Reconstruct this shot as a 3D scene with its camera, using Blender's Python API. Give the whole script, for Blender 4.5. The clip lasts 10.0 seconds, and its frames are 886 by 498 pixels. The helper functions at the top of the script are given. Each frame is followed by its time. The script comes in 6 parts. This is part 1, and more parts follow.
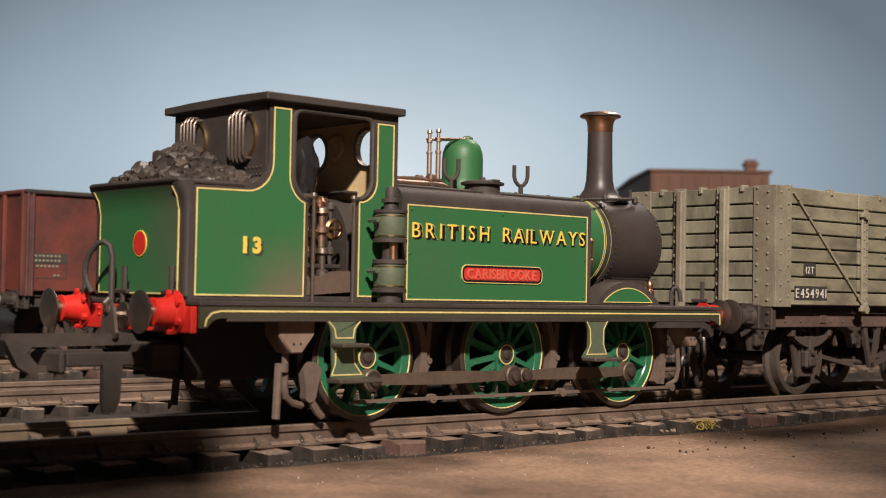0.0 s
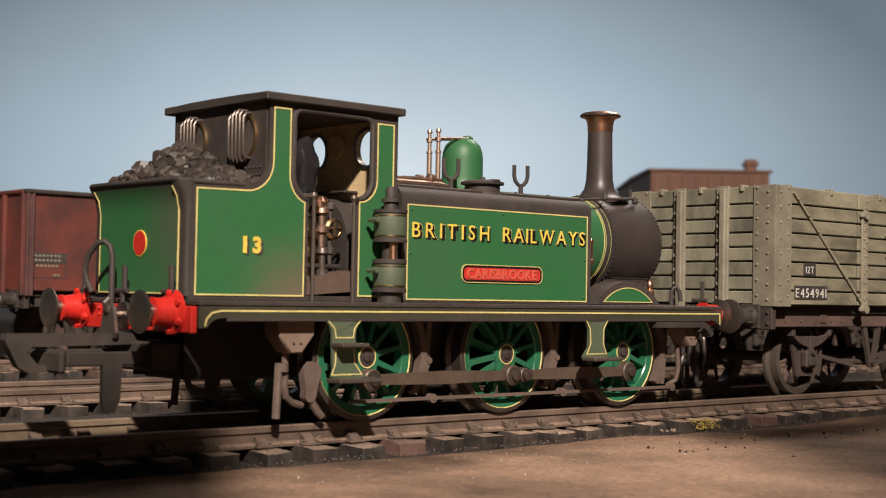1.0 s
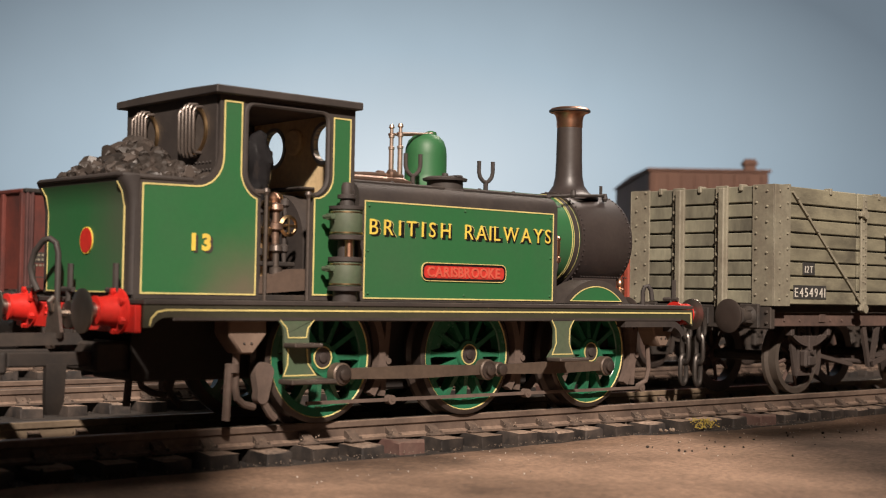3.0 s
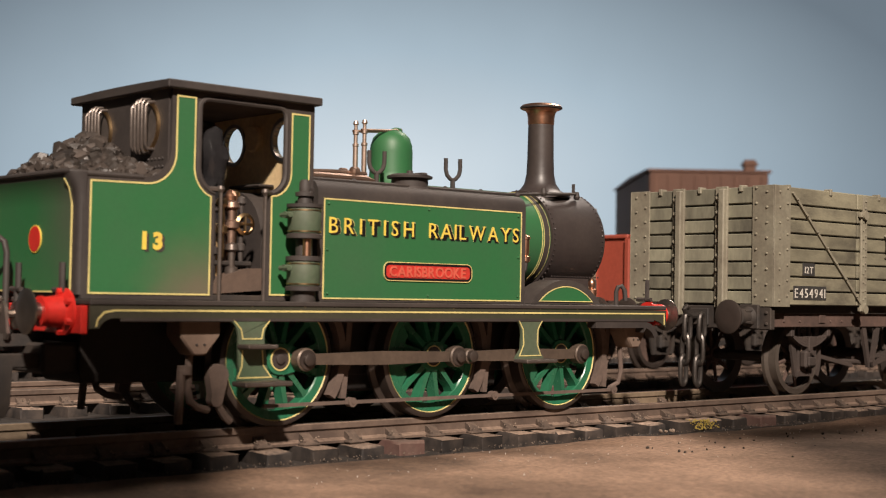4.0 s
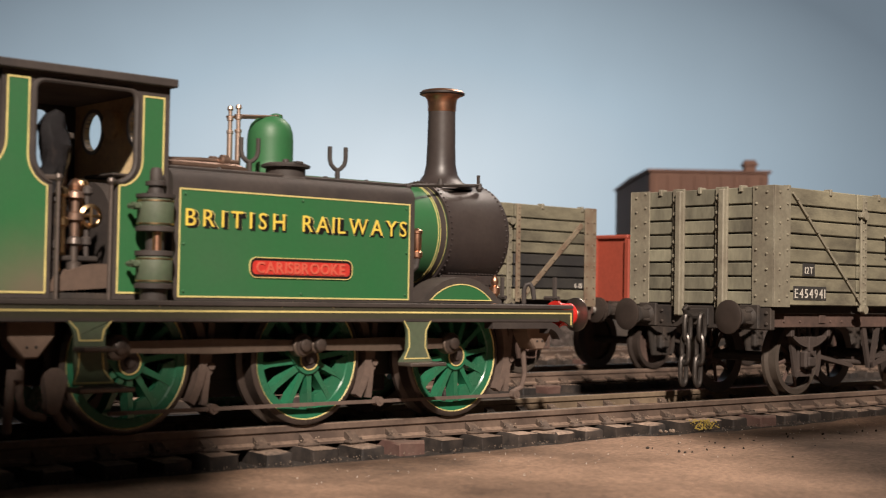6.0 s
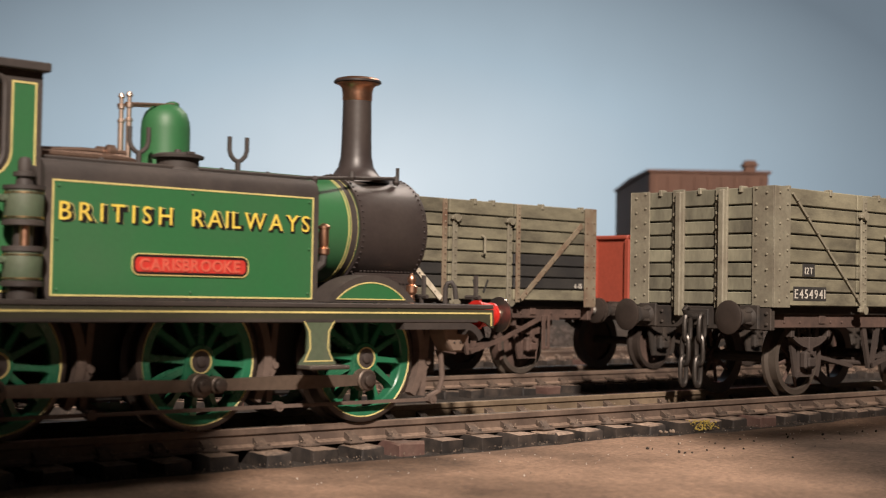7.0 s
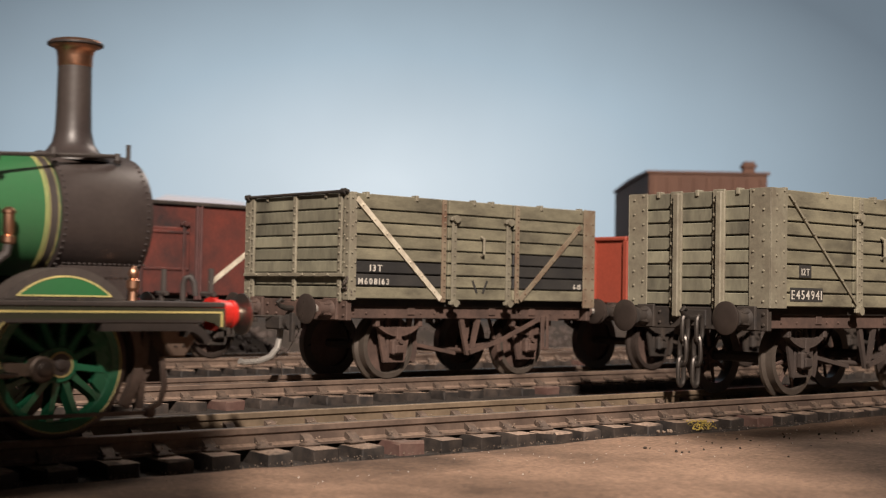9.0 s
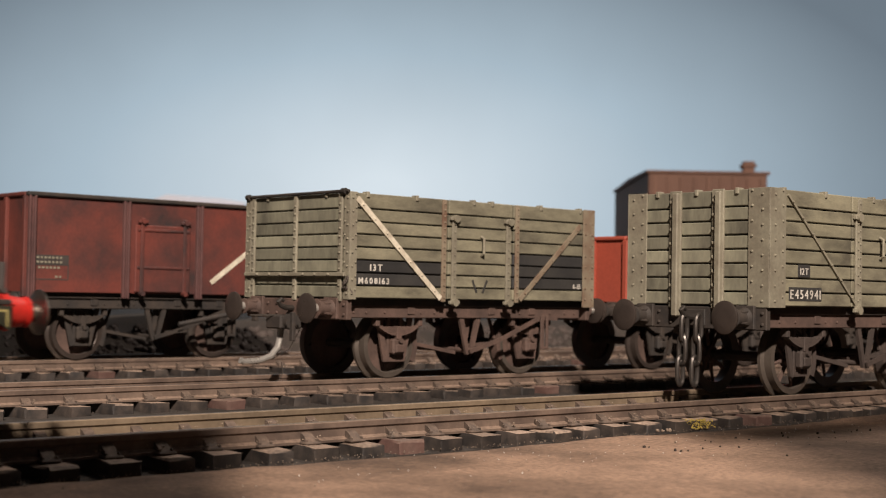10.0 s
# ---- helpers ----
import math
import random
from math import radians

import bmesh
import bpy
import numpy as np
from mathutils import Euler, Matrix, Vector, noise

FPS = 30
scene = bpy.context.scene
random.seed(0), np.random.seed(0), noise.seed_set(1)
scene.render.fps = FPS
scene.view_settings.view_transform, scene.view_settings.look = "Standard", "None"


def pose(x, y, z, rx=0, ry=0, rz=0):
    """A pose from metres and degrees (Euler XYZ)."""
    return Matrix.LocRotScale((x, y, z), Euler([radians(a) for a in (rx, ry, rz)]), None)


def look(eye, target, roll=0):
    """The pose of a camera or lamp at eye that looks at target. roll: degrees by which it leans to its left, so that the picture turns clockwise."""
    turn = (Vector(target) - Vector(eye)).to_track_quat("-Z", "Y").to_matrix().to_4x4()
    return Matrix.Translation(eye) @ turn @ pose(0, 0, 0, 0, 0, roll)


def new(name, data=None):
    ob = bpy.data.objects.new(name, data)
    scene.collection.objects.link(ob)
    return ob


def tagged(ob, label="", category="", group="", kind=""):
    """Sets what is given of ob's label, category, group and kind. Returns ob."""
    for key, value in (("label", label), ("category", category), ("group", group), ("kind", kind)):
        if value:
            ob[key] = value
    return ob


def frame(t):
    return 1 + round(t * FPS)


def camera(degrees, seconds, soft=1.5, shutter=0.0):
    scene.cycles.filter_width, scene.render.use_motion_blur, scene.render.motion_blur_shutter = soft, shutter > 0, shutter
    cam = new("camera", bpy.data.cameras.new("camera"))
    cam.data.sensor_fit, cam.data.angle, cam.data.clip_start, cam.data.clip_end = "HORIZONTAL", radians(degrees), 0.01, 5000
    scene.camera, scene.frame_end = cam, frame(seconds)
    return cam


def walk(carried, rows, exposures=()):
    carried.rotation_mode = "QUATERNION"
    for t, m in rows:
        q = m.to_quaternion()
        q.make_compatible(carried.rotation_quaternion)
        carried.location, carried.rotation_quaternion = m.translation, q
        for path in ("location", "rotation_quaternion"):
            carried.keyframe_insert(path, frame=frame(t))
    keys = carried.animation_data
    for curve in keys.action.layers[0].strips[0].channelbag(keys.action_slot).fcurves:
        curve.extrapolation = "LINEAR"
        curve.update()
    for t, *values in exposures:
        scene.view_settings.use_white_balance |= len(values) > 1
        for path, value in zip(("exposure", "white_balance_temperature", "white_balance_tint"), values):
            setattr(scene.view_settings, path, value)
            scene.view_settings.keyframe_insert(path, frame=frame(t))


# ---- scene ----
# The model stands at its own size: 1 mm = 0.001; lengths below are in millimetres unless they go to pose() or look().
MM = 0.001

# ---- camera, standing still on the layout ----
cam = camera(35.30, 10.0, soft=1.05, shutter=0.5)
EYE = (-0.13278, -0.14781, 0.01579)
yaw, pitch = radians(41.356), radians(1.896)
AIM = (EYE[0] + math.sin(yaw) * math.cos(pitch), EYE[1] + math.cos(yaw) * math.cos(pitch), EYE[2] + math.sin(pitch))


def held(back, dy, dp):
    """The pose a little back along the view (metres) and turned by dy, dp degrees."""
    a, b = yaw + radians(dy), pitch + radians(dp - 0.045)
    e = (EYE[0] - back * math.sin(yaw), EYE[1] - back * math.cos(yaw), EYE[2])
    return look(e, (e[0] + math.sin(a) * math.cos(b), e[1] + math.cos(a) * math.cos(b), e[2] + math.sin(b)), 1.0365)


# the stand gives a little as the train starts, and the picture draws back by a few millimetres at the end
walk(cam, [(0.0, held(0.0, -0.04, -0.01)), (1.0, held(0.0, -0.04, -0.02)), (1.6, held(0.0, 0.0, -0.05)), (2.5, held(0.0, 0.0, -0.05)), (4.0, held(0.0, 0.0, -0.01)), (6.0, held(0.0, 0.0, 0.0)),
           (7.0, held(0.0, 0.0, 0.02)), (8.0, held(0.0, 0.01, 0.04)), (8.5, held(0.0003, 0.01, 0.06)), (9.0, held(0.0018, 0.02, 0.06)), (9.5, held(0.0026, 0.02, 0.04)), (10.0, held(0.0026, 0.02, 0.04))],
     exposures=[(0.0, 0.0), (10.0, 0.0)])
cam.data.dof.use_dof = True
cam.data.dof.focus_distance = 0.205
cam.data.dof.aperture_fstop = 72.0

# ---- light: a warm room lamp high behind the camera, a small unseen fill lamp added over the right, dim room light ----
world = bpy.data.worlds.new("room_light")
scene.world = world
world.use_nodes = True
wn = world.node_tree.nodes["Background"]
wn.inputs[0].default_value = (1.0, 0.95, 0.90, 1)
wn.inputs[1].default_value = 0.035


def lamp(name, eye, target, energy, size, colour):
    data = bpy.data.lights.new(name, "AREA")
    data.shape, data.size, data.energy, data.color = "DISK", size, energy, colour
    ob = new(name, data)
    ob.matrix_world = look(eye, target)
    return ob


lamp("room_lamp", (-0.80, -1.15, 1.01), (0.02, 0.02, 0.01), 60.0, 0.07, (1.0, 0.855, 0.74))
# added fill with no known source, brightens tops and ground at the right
lamp("layout_lamp", (0.30, 0.10, 0.34), (0.10, 0.0, 0.0), 0.8, 0.09, (1.0, 0.85, 0.74))
# ---- materials ----
def mat(name, base, dirt=None, amount=0.35, rough=0.55, metal=0.0, big=90.0, fine=1600.0, bump=0.25, vary=0.12, streak=1.0, spread=0.0, top=0.0):
    """A worn surface: base colour, patches of dirt, fine grain, uneven gloss and relief. big, fine: noise per metre."""
    m = bpy.data.materials.new(name)
    m.use_nodes = True
    nt = m.node_tree
    N, L = nt.nodes, nt.links
    bs = N["Principled BSDF"]
    dirt = dirt or tuple(c * 0.55 for c in base)
    tc = N.new("ShaderNodeTexCoord")
    mp = N.new("ShaderNodeMapping")
    mp.inputs["Scale"].default_value = (1, 1, streak)
    L.new(tc.outputs["Object"], mp.inputs[0])
    oi = N.new("ShaderNodeObjectInfo")
    ad = N.new("ShaderNodeVectorMath")
    ad.operation = "MULTIPLY_ADD"
    L.new(oi.outputs["Random"], ad.inputs[0])
    ad.inputs[1].default_value = (0.31, 0.17, 0.23)
    L.new(mp.outputs[0], ad.inputs[2])
    n1 = N.new("ShaderNodeTexNoise")
    n1.inputs["Scale"].default_value, n1.inputs["Detail"].default_value, n1.inputs["Roughness"].default_value = big, 6.0, 0.62
    n2 = N.new("ShaderNodeTexNoise")
    n2.inputs["Scale"].default_value, n2.inputs["Detail"].default_value = fine, 4.0
    for n in (n1, n2):
        L.new(ad.outputs[0], n.inputs["Vector"])
    r1 = N.new("ShaderNodeMapRange")
    r1.inputs[1].default_value, r1.inputs[2].default_value = 0.38, 0.68
    r1.inputs[3].default_value, r1.inputs[4].default_value = 0.0, amount
    L.new(n1.outputs[0], r1.inputs[0])
    mx = N.new("ShaderNodeMix")
    mx.data_type = "RGBA"
    mx.inputs[6].default_value, mx.inputs[7].default_value = (*base, 1), (*dirt, 1)
    if top:
        # dust that has settled on what faces up
        ge = N.new("ShaderNodeNewGeometry")
        sx = N.new("ShaderNodeSeparateXYZ")
        L.new(ge.outputs["Normal"], sx.inputs[0])
        rt = N.new("ShaderNodeMapRange")
        rt.inputs[1].default_value, rt.inputs[2].default_value = 0.45, 0.95
        rt.inputs[3].default_value, rt.inputs[4].default_value = 0.0, top
        L.new(sx.outputs[2], rt.inputs[0])
        mm = N.new("ShaderNodeMath")
        mm.operation, mm.use_clamp = "MULTIPLY_ADD", True
        L.new(rt.outputs[0], mm.inputs[0])
        L.new(n2.outputs[0], mm.inputs[1])
        L.new(r1.outputs[0], mm.inputs[2])
        L.new(mm.outputs[0], mx.inputs[0])
    else:
        L.new(r1.outputs[0], mx.inputs[0])
    r2 = N.new("ShaderNodeMapRange")
    r2.inputs[1].default_value, r2.inputs[2].default_value = 0.25, 0.75
    r2.inputs[3].default_value, r2.inputs[4].default_value = 1 - vary, 1 + vary
    L.new(n2.outputs[0], r2.inputs[0])
    r3 = N.new("ShaderNodeMapRange")
    r3.inputs[3].default_value, r3.inputs[4].default_value = 1 - spread, 1 + spread
    L.new(oi.outputs["Random"], r3.inputs[0])
    mu = N.new("ShaderNodeMath")
    mu.operation = "MULTIPLY"
    L.new(r2.outputs[0], mu.inputs[0])
    L.new(r3.outputs[0], mu.inputs[1])
    vm = N.new("ShaderNodeVectorMath")
    vm.operation = "SCALE"
    L.new(mx.outputs[2], vm.inputs[0])
    L.new(mu.outputs[0], vm.inputs[3])
    L.new(vm.outputs[0], bs.inputs["Base Color"])
    r4 = N.new("ShaderNodeMapRange")
    r4.inputs[3].default_value, r4.inputs[4].default_value = max(0.05, rough - 0.12), min(1.0, rough + 0.14)
    L.new(n1.outputs[0], r4.inputs[0])
    L.new(r4.outputs[0], bs.inputs["Roughness"])
    bs.inputs["Metallic"].default_value = metal
    if bump:
        bu = N.new("ShaderNodeBump")
        bu.inputs["Strength"].default_value, bu.inputs["Distance"].default_value = bump, 0.00012
        L.new(n2.outputs[0], bu.inputs["Height"])
        L.new(bu.outputs[0], bs.inputs["Normal"])
    return m


GREEN = mat("green_paint", (0.025, 0.126, 0.043), (0.040, 0.104, 0.048), 0.6, 0.5, big=60, fine=2500, bump=0.04, vary=0.04)
GREEN_DUSTY = mat("dusty_green_paint", (0.066, 0.100, 0.058), (0.100, 0.092, 0.068), 0.6, 0.6, big=150, bump=0.1)
WHEEL_GREEN = mat("wheel_green", (0.020, 0.140, 0.070), (0.034, 0.082, 0.050), 0.6, 0.24, big=200, bump=0.06)
BLACK = mat("black_paint", (0.033, 0.027, 0.025), (0.070, 0.055, 0.046), 0.5, 0.66, big=120, bump=0.1, top=0.3)
INK = mat("black_transfer", (0.007, 0.006, 0.006), None, 0.2, 0.5, bump=0.0)
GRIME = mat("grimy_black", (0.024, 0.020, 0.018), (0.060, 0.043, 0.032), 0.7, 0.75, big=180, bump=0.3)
BROWN_DIRT = mat("brown_frame_dirt", (0.100, 0.066, 0.048), (0.050, 0.036, 0.028), 0.7, 0.8, big=220, bump=0.3)
RED = mat("red_paint", (0.55, 0.022, 0.016), (0.33, 0.03, 0.02), 0.4, 0.4, big=250, bump=0.1)
YELLOW = mat("yellow_lettering", (0.76, 0.56, 0.09), (0.52, 0.36, 0.07), 0.5, 0.5, big=300, bump=0.0)
BRASS = mat("brass", (0.62, 0.43, 0.23), (0.34, 0.22, 0.12), 0.5, 0.32, metal=1.0, big=300, bump=0.1)
COPPER = mat("copper", (0.74, 0.42, 0.28), (0.30, 0.15, 0.09), 0.6, 0.36, metal=1.0, big=300, bump=0.1)
STEEL = mat("worn_steel", (0.42, 0.38, 0.34), (0.16, 0.12, 0.10), 0.7, 0.38, metal=1.0, big=200, bump=0.15)
DARKSTEEL = mat("dark_steel", (0.150, 0.125, 0.110), (0.08, 0.06, 0.05), 0.6, 0.4, metal=0.6, big=250, bump=0.2)
COAL = mat("coal", (0.032, 0.026, 0.022), (0.085, 0.064, 0.053), 0.6, 0.48, big=300, bump=0.5, spread=0.3)
CREAM = mat("cream_cab_paint", (0.72, 0.55, 0.31), (0.40, 0.27, 0.15), 0.6, 0.55, big=150, bump=0.1)
CHROME = mat("polished_steel", (0.52, 0.49, 0.45), (0.34, 0.31, 0.28), 0.4, 0.25, metal=0.6, big=200, bump=0.0)
RAIL_SIDE = mat("rusty_rail_side", (0.072, 0.049, 0.038), (0.250, 0.175, 0.130), 0.6, 0.75, big=110, bump=0.4, top=1.0)
RAIL_TOP = mat("worn_rail_head", (0.42, 0.37, 0.31), (0.22, 0.17, 0.12), 0.6, 0.42, metal=0.9, big=90, bump=0.2)
# real dust on the tops, coloured paler to make up for dim light there
SLEEPER = mat("dusty_sleeper", (0.020, 0.017, 0.016), (0.340, 0.245, 0.185), 0.13, 0.7, big=380, bump=0.5, spread=0.3, top=1.7)
RAIL_OCHRE = mat("ochre_rail_side", (0.110, 0.080, 0.052), (0.25, 0.185, 0.122), 0.6, 0.75, big=110, bump=0.4, top=1.0)
RAIL_CHAIR = mat("dusty_rail_chair", (0.045, 0.033, 0.026), (0.150, 0.104, 0.078), 0.6, 0.8, big=600, bump=0.5, top=0.7)
SLEEPER_RED = mat("reddish_sleeper", (0.085, 0.042, 0.034), (0.18, 0.125, 0.10), 0.3, 0.85, big=260, bump=0.5, top=1.3)
GROUND = mat("cinder_ground", (0.300, 0.188, 0.124), (0.072, 0.041, 0.024), 1.0, 0.92, big=34, fine=1500, bump=0.9, vary=0.4)
BALLAST = mat("ash_ballast", (0.020, 0.015, 0.012), (0.050, 0.037, 0.028), 0.6, 0.95, big=140, fine=2600, bump=0.8, vary=0.3)
GRIT = mat("pale_grit", (0.24, 0.185, 0.14), (0.12, 0.09, 0.07), 0.7, 0.9, big=500, bump=0.4, spread=0.35)
PLANK = mat("grey_green_plank", (0.232, 0.212, 0.146), (0.075, 0.066, 0.048), 0.85, 0.70, big=110, fine=1800, bump=0.35, streak=2.5, spread=0.18)
PLANK_END = mat("weathered_end_plank", (0.250, 0.238, 0.172), (0.066, 0.060, 0.046), 0.85, 0.7, big=130, bump=0.35, streak=0.35, spread=0.18)
PLANK_BLACK = mat("black_patch_paint", (0.028, 0.027, 0.027), (0.050, 0.046, 0.040), 0.6, 0.6, big=140, bump=0.25, spread=0.12)
IRON = mat("grey_ironwork", (0.235, 0.215, 0.160), (0.105, 0.080, 0.058), 0.5, 0.65, big=240, bump=0.3, spread=0.1)
RUST_IRON = mat("rusty_ironwork", (0.225, 0.185, 0.130), (0.125, 0.064, 0.040), 0.9, 0.75, big=200, bump=0.35)
FRAME_BROWN = mat("brown_underframe", (0.108, 0.066, 0.052), (0.036, 0.024, 0.020), 0.75, 0.78, big=170, bump=0.3)
WHITE_STRIPE = mat("chipped_white_stripe", (0.66, 0.60, 0.48), (0.30, 0.24, 0.17), 0.7, 0.65, big=420, bump=0.3)
WHITE = mat("white_lettering", (0.62, 0.58, 0.52), (0.30, 0.27, 0.23), 0.7, 0.6, big=500, bump=0.0)
RUST_RED = mat("rust_red_steel", (0.150, 0.036, 0.026), (0.030, 0.019, 0.019), 1.0, 0.6, big=62, fine=1500, bump=0.2)
POST_PAINT = mat("worn_post_paint", (0.125, 0.060, 0.056), (0.05, 0.030, 0.030), 0.7, 0.42, big=120, bump=0.2)
BRIGHT_RED = mat("orange_red_steel", (0.33, 0.060, 0.034), (0.24, 0.05, 0.03), 0.6, 0.65, big=70, bump=0.15)
BRICK_FAR = mat("brown_building_wall", (0.175, 0.095, 0.070), (0.26, 0.145, 0.105), 0.7, 0.85, big=22, bump=0.2, streak=0.25)
PALE_GLOW = mat("pale_glowing_wall", (0.45, 0.38, 0.37), (0.42, 0.38, 0.36), 0.5, 0.9, big=15, bump=0.0)
MOSS = mat("yellow_moss", (0.42, 0.31, 0.06), (0.24, 0.19, 0.05), 0.6, 0.9, big=600, bump=0.5)
LAMP_GLASS = mat("lamp_green", (0.16, 0.21, 0.12), (0.10, 0.11, 0.07), 0.6, 0.45, big=200, bump=0.1)
SAND = mat("dusty_sandbox", (0.200, 0.140, 0.105), (0.110, 0.075, 0.055), 0.6, 0.85, big=200, bump=0.3)
BRAKE = mat("dusty_brake", (0.125, 0.088, 0.071), (0.060, 0.044, 0.036), 0.6, 0.8, big=220, bump=0.3)
BRONZE = mat("dull_bronze", (0.30, 0.20, 0.15), (0.14, 0.09, 0.07), 0.6, 0.45, metal=0.8, big=300, bump=0.2)
VALANCE = mat("grimy_olive_edge", (0.036, 0.039, 0.024), (0.058, 0.048, 0.034), 0.6, 0.5, big=90, bump=0.1)
CHAIN = mat("oily_chain_steel", (0.10, 0.088, 0.08), (0.05, 0.042, 0.037), 0.6, 0.36, metal=0.7, big=300, bump=0.2)


def dusty_panel(name, centre, near, far, dust):
    """The green paint with a patch of dust or soot that thins out from a centre."""
    m = GREEN.copy()
    m.name = name
    N, L = m.node_tree.nodes, m.node_tree.links
    bs = N["Principled BSDF"]
    old = bs.inputs["Base Color"].links[0].from_socket
    tc = N.new("ShaderNodeTexCoord")
    sh = N.new("ShaderNodeVectorMath")
    sh.operation = "DISTANCE"
    sh.inputs[1].default_value = centre
    L.new(tc.outputs["Object"], sh.inputs[0])
    ns = N.new("ShaderNodeTexNoise")
    ns.inputs["Scale"].default_value, ns.inputs["Detail"].default_value = 260.0, 5.0
    L.new(tc.outputs["Object"], ns.inputs["Vector"])
    ad = N.new("ShaderNodeMath")
    ad.operation = "MULTIPLY_ADD"
    ad.inputs[1].default_value = 0.004
    L.new(ns.outputs[0], ad.inputs[0])
    L.new(sh.outputs["Value"], ad.inputs[2])
    rg = N.new("ShaderNodeMapRange")
    rg.interpolation_type = "SMOOTHSTEP"
    rg.inputs[1].default_value, rg.inputs[2].default_value = near, far
    rg.inputs[3].default_value, rg.inputs[4].default_value = 0.85, 0.0
    L.new(ad.outputs[0], rg.inputs[0])
    mx = N.new("ShaderNodeMix")
    mx.data_type = "RGBA"
    mx.inputs[7].default_value = dust
    L.new(rg.outputs[0], mx.inputs[0])
    L.new(old, mx.inputs[6])
    L.new(mx.outputs[2], bs.inputs["Base Color"])
    return m


GREEN_CAB = dusty_panel("green_paint_with_dust", (-0.0345, -0.011, 0.0125), 0.003, 0.0145, (0.150, 0.105, 0.078, 1))
GREEN_SOOT = dusty_panel("green_paint_with_soot", (-0.051, -0.0115, 0.024), 0.001, 0.015, (0.085, 0.090, 0.064, 1))
LINE = mat("thin_yellow_line", (0.68, 0.57, 0.22), (0.40, 0.34, 0.15), 0.7, 0.5, big=260, bump=0.0)
PLATE_RED = mat("nameplate_red", (0.50, 0.036, 0.026), (0.38, 0.04, 0.03), 0.5, 0.45, big=250, bump=0.1)
TYRE = mat("dark_tyre", (0.075, 0.058, 0.050), (0.038, 0.030, 0.026), 0.6, 0.3, metal=0.4, big=200, bump=0.15)
# near-black: dark van roof, and shade behind the wheels put into the colour
NEAR_BLACK = mat("near_black_with_shade", (0.014, 0.011, 0.010), (0.030, 0.022, 0.018), 0.5, 0.85, big=150, bump=0.2)
WAGON_TYRE = mat("worn_wagon_tyre", (0.15, 0.125, 0.105), (0.07, 0.055, 0.046), 0.7, 0.36, metal=0.5, big=200, bump=0.15)
# the far shed is made to glow, in place of lamp light there
PALE_GLOW.node_tree.nodes["Principled BSDF"].inputs["Emission Color"].default_value = (0.60, 0.56, 0.58, 1)
PALE_GLOW.node_tree.nodes["Principled BSDF"].inputs["Emission Strength"].default_value = 0.75
BALANCE = mat("pale_bronze", (0.58, 0.45, 0.37), (0.34, 0.24, 0.19), 0.5, 0.38, metal=0.8, big=300, bump=0.1)
GEAR_DARK = mat("dark_brown_gear", (0.062, 0.045, 0.038), (0.030, 0.023, 0.020), 0.7, 0.75, big=180, bump=0.3)
SPECK = mat("white_speck", (0.70, 0.66, 0.60), None, 0.3, 0.7, bump=0.0)
# ---- mesh tools (millimetres) ----
XZ = lambda u, v, d: (u, d, v)
YZ = lambda u, v, d: (d, u, v)
XY = lambda u, v, d: (u, v, d)


def BM():
    return bmesh.new()


def finish(name, bm, material, smooth=True):
    """Scale a bmesh from millimetres and make it a mesh."""
    bmesh.ops.scale(bm, vec=(MM, MM, MM), verts=bm.verts)
    bmesh.ops.recalc_face_normals(bm, faces=bm.faces)
    for e in bm.edges:
        if len(e.link_faces) == 2:
            e.smooth = e.calc_face_angle(0) < 0.6
    for f in bm.faces:
        f.smooth = smooth
    me = bpy.data.meshes.new(name)
    bm.to_mesh(me)
    bm.free()
    me.materials.append(material)
    return me


def part(name, bm, material, parent, label="", at=None):
    ob = new(name, finish(name, bm, material) if isinstance(bm, bmesh.types.BMesh) else bm)
    ob.parent = parent
    if at is not None:
        ob.location = [c * MM for c in at]
    if label:
        tagged(ob, label)
    return ob


def thing(name, label, category, group="", kind="", at=(0, 0, 0), rz=0):
    ob = new(name)
    ob.empty_display_size = 0.005
    ob.matrix_world = pose(at[0] * MM, at[1] * MM, at[2] * MM, rz=rz)
    return tagged(ob, label, category, group, kind)


def box(bm, x0, x1, y0, y1, z0, z1, b=0.12):
    m = Matrix.LocRotScale(((x0 + x1) / 2, (y0 + y1) / 2, (z0 + z1) / 2), None, (x1 - x0, y1 - y0, z1 - z0))
    vs = bmesh.ops.create_cube(bm, size=1, matrix=m)["verts"]
    if b:
        es = list({e for v in vs for e in v.link_edges})
        bmesh.ops.bevel(bm, geom=es, offset=b, segments=1, affect="EDGES", clamp_overlap=True)
    return bm


def prism(bm, pts, place, d0, d1):
    a = [bm.verts.new(place(u, v, d0)) for u, v in pts]
    c = [bm.verts.new(place(u, v, d1)) for u, v in pts]
    n = len(pts)
    bm.faces.new(a)
    bm.faces.new(c[::-1])
    for i in range(n):
        bm.faces.new((a[i], c[i], c[(i + 1) % n], a[(i + 1) % n]))
    return bm


def loft(bm, rings, caps=True):
    """Skin closed rings of equal length."""
    R = [[bm.verts.new(p) for p in ring] for ring in rings]
    n = len(R[0])
    for a, c in zip(R, R[1:]):
        for i in range(n):
            bm.faces.new((a[i], a[(i + 1) % n], c[(i + 1) % n], c[i]))
    if caps:
        bm.faces.new(R[0][::-1])
        bm.faces.new(R[-1])
    return bm


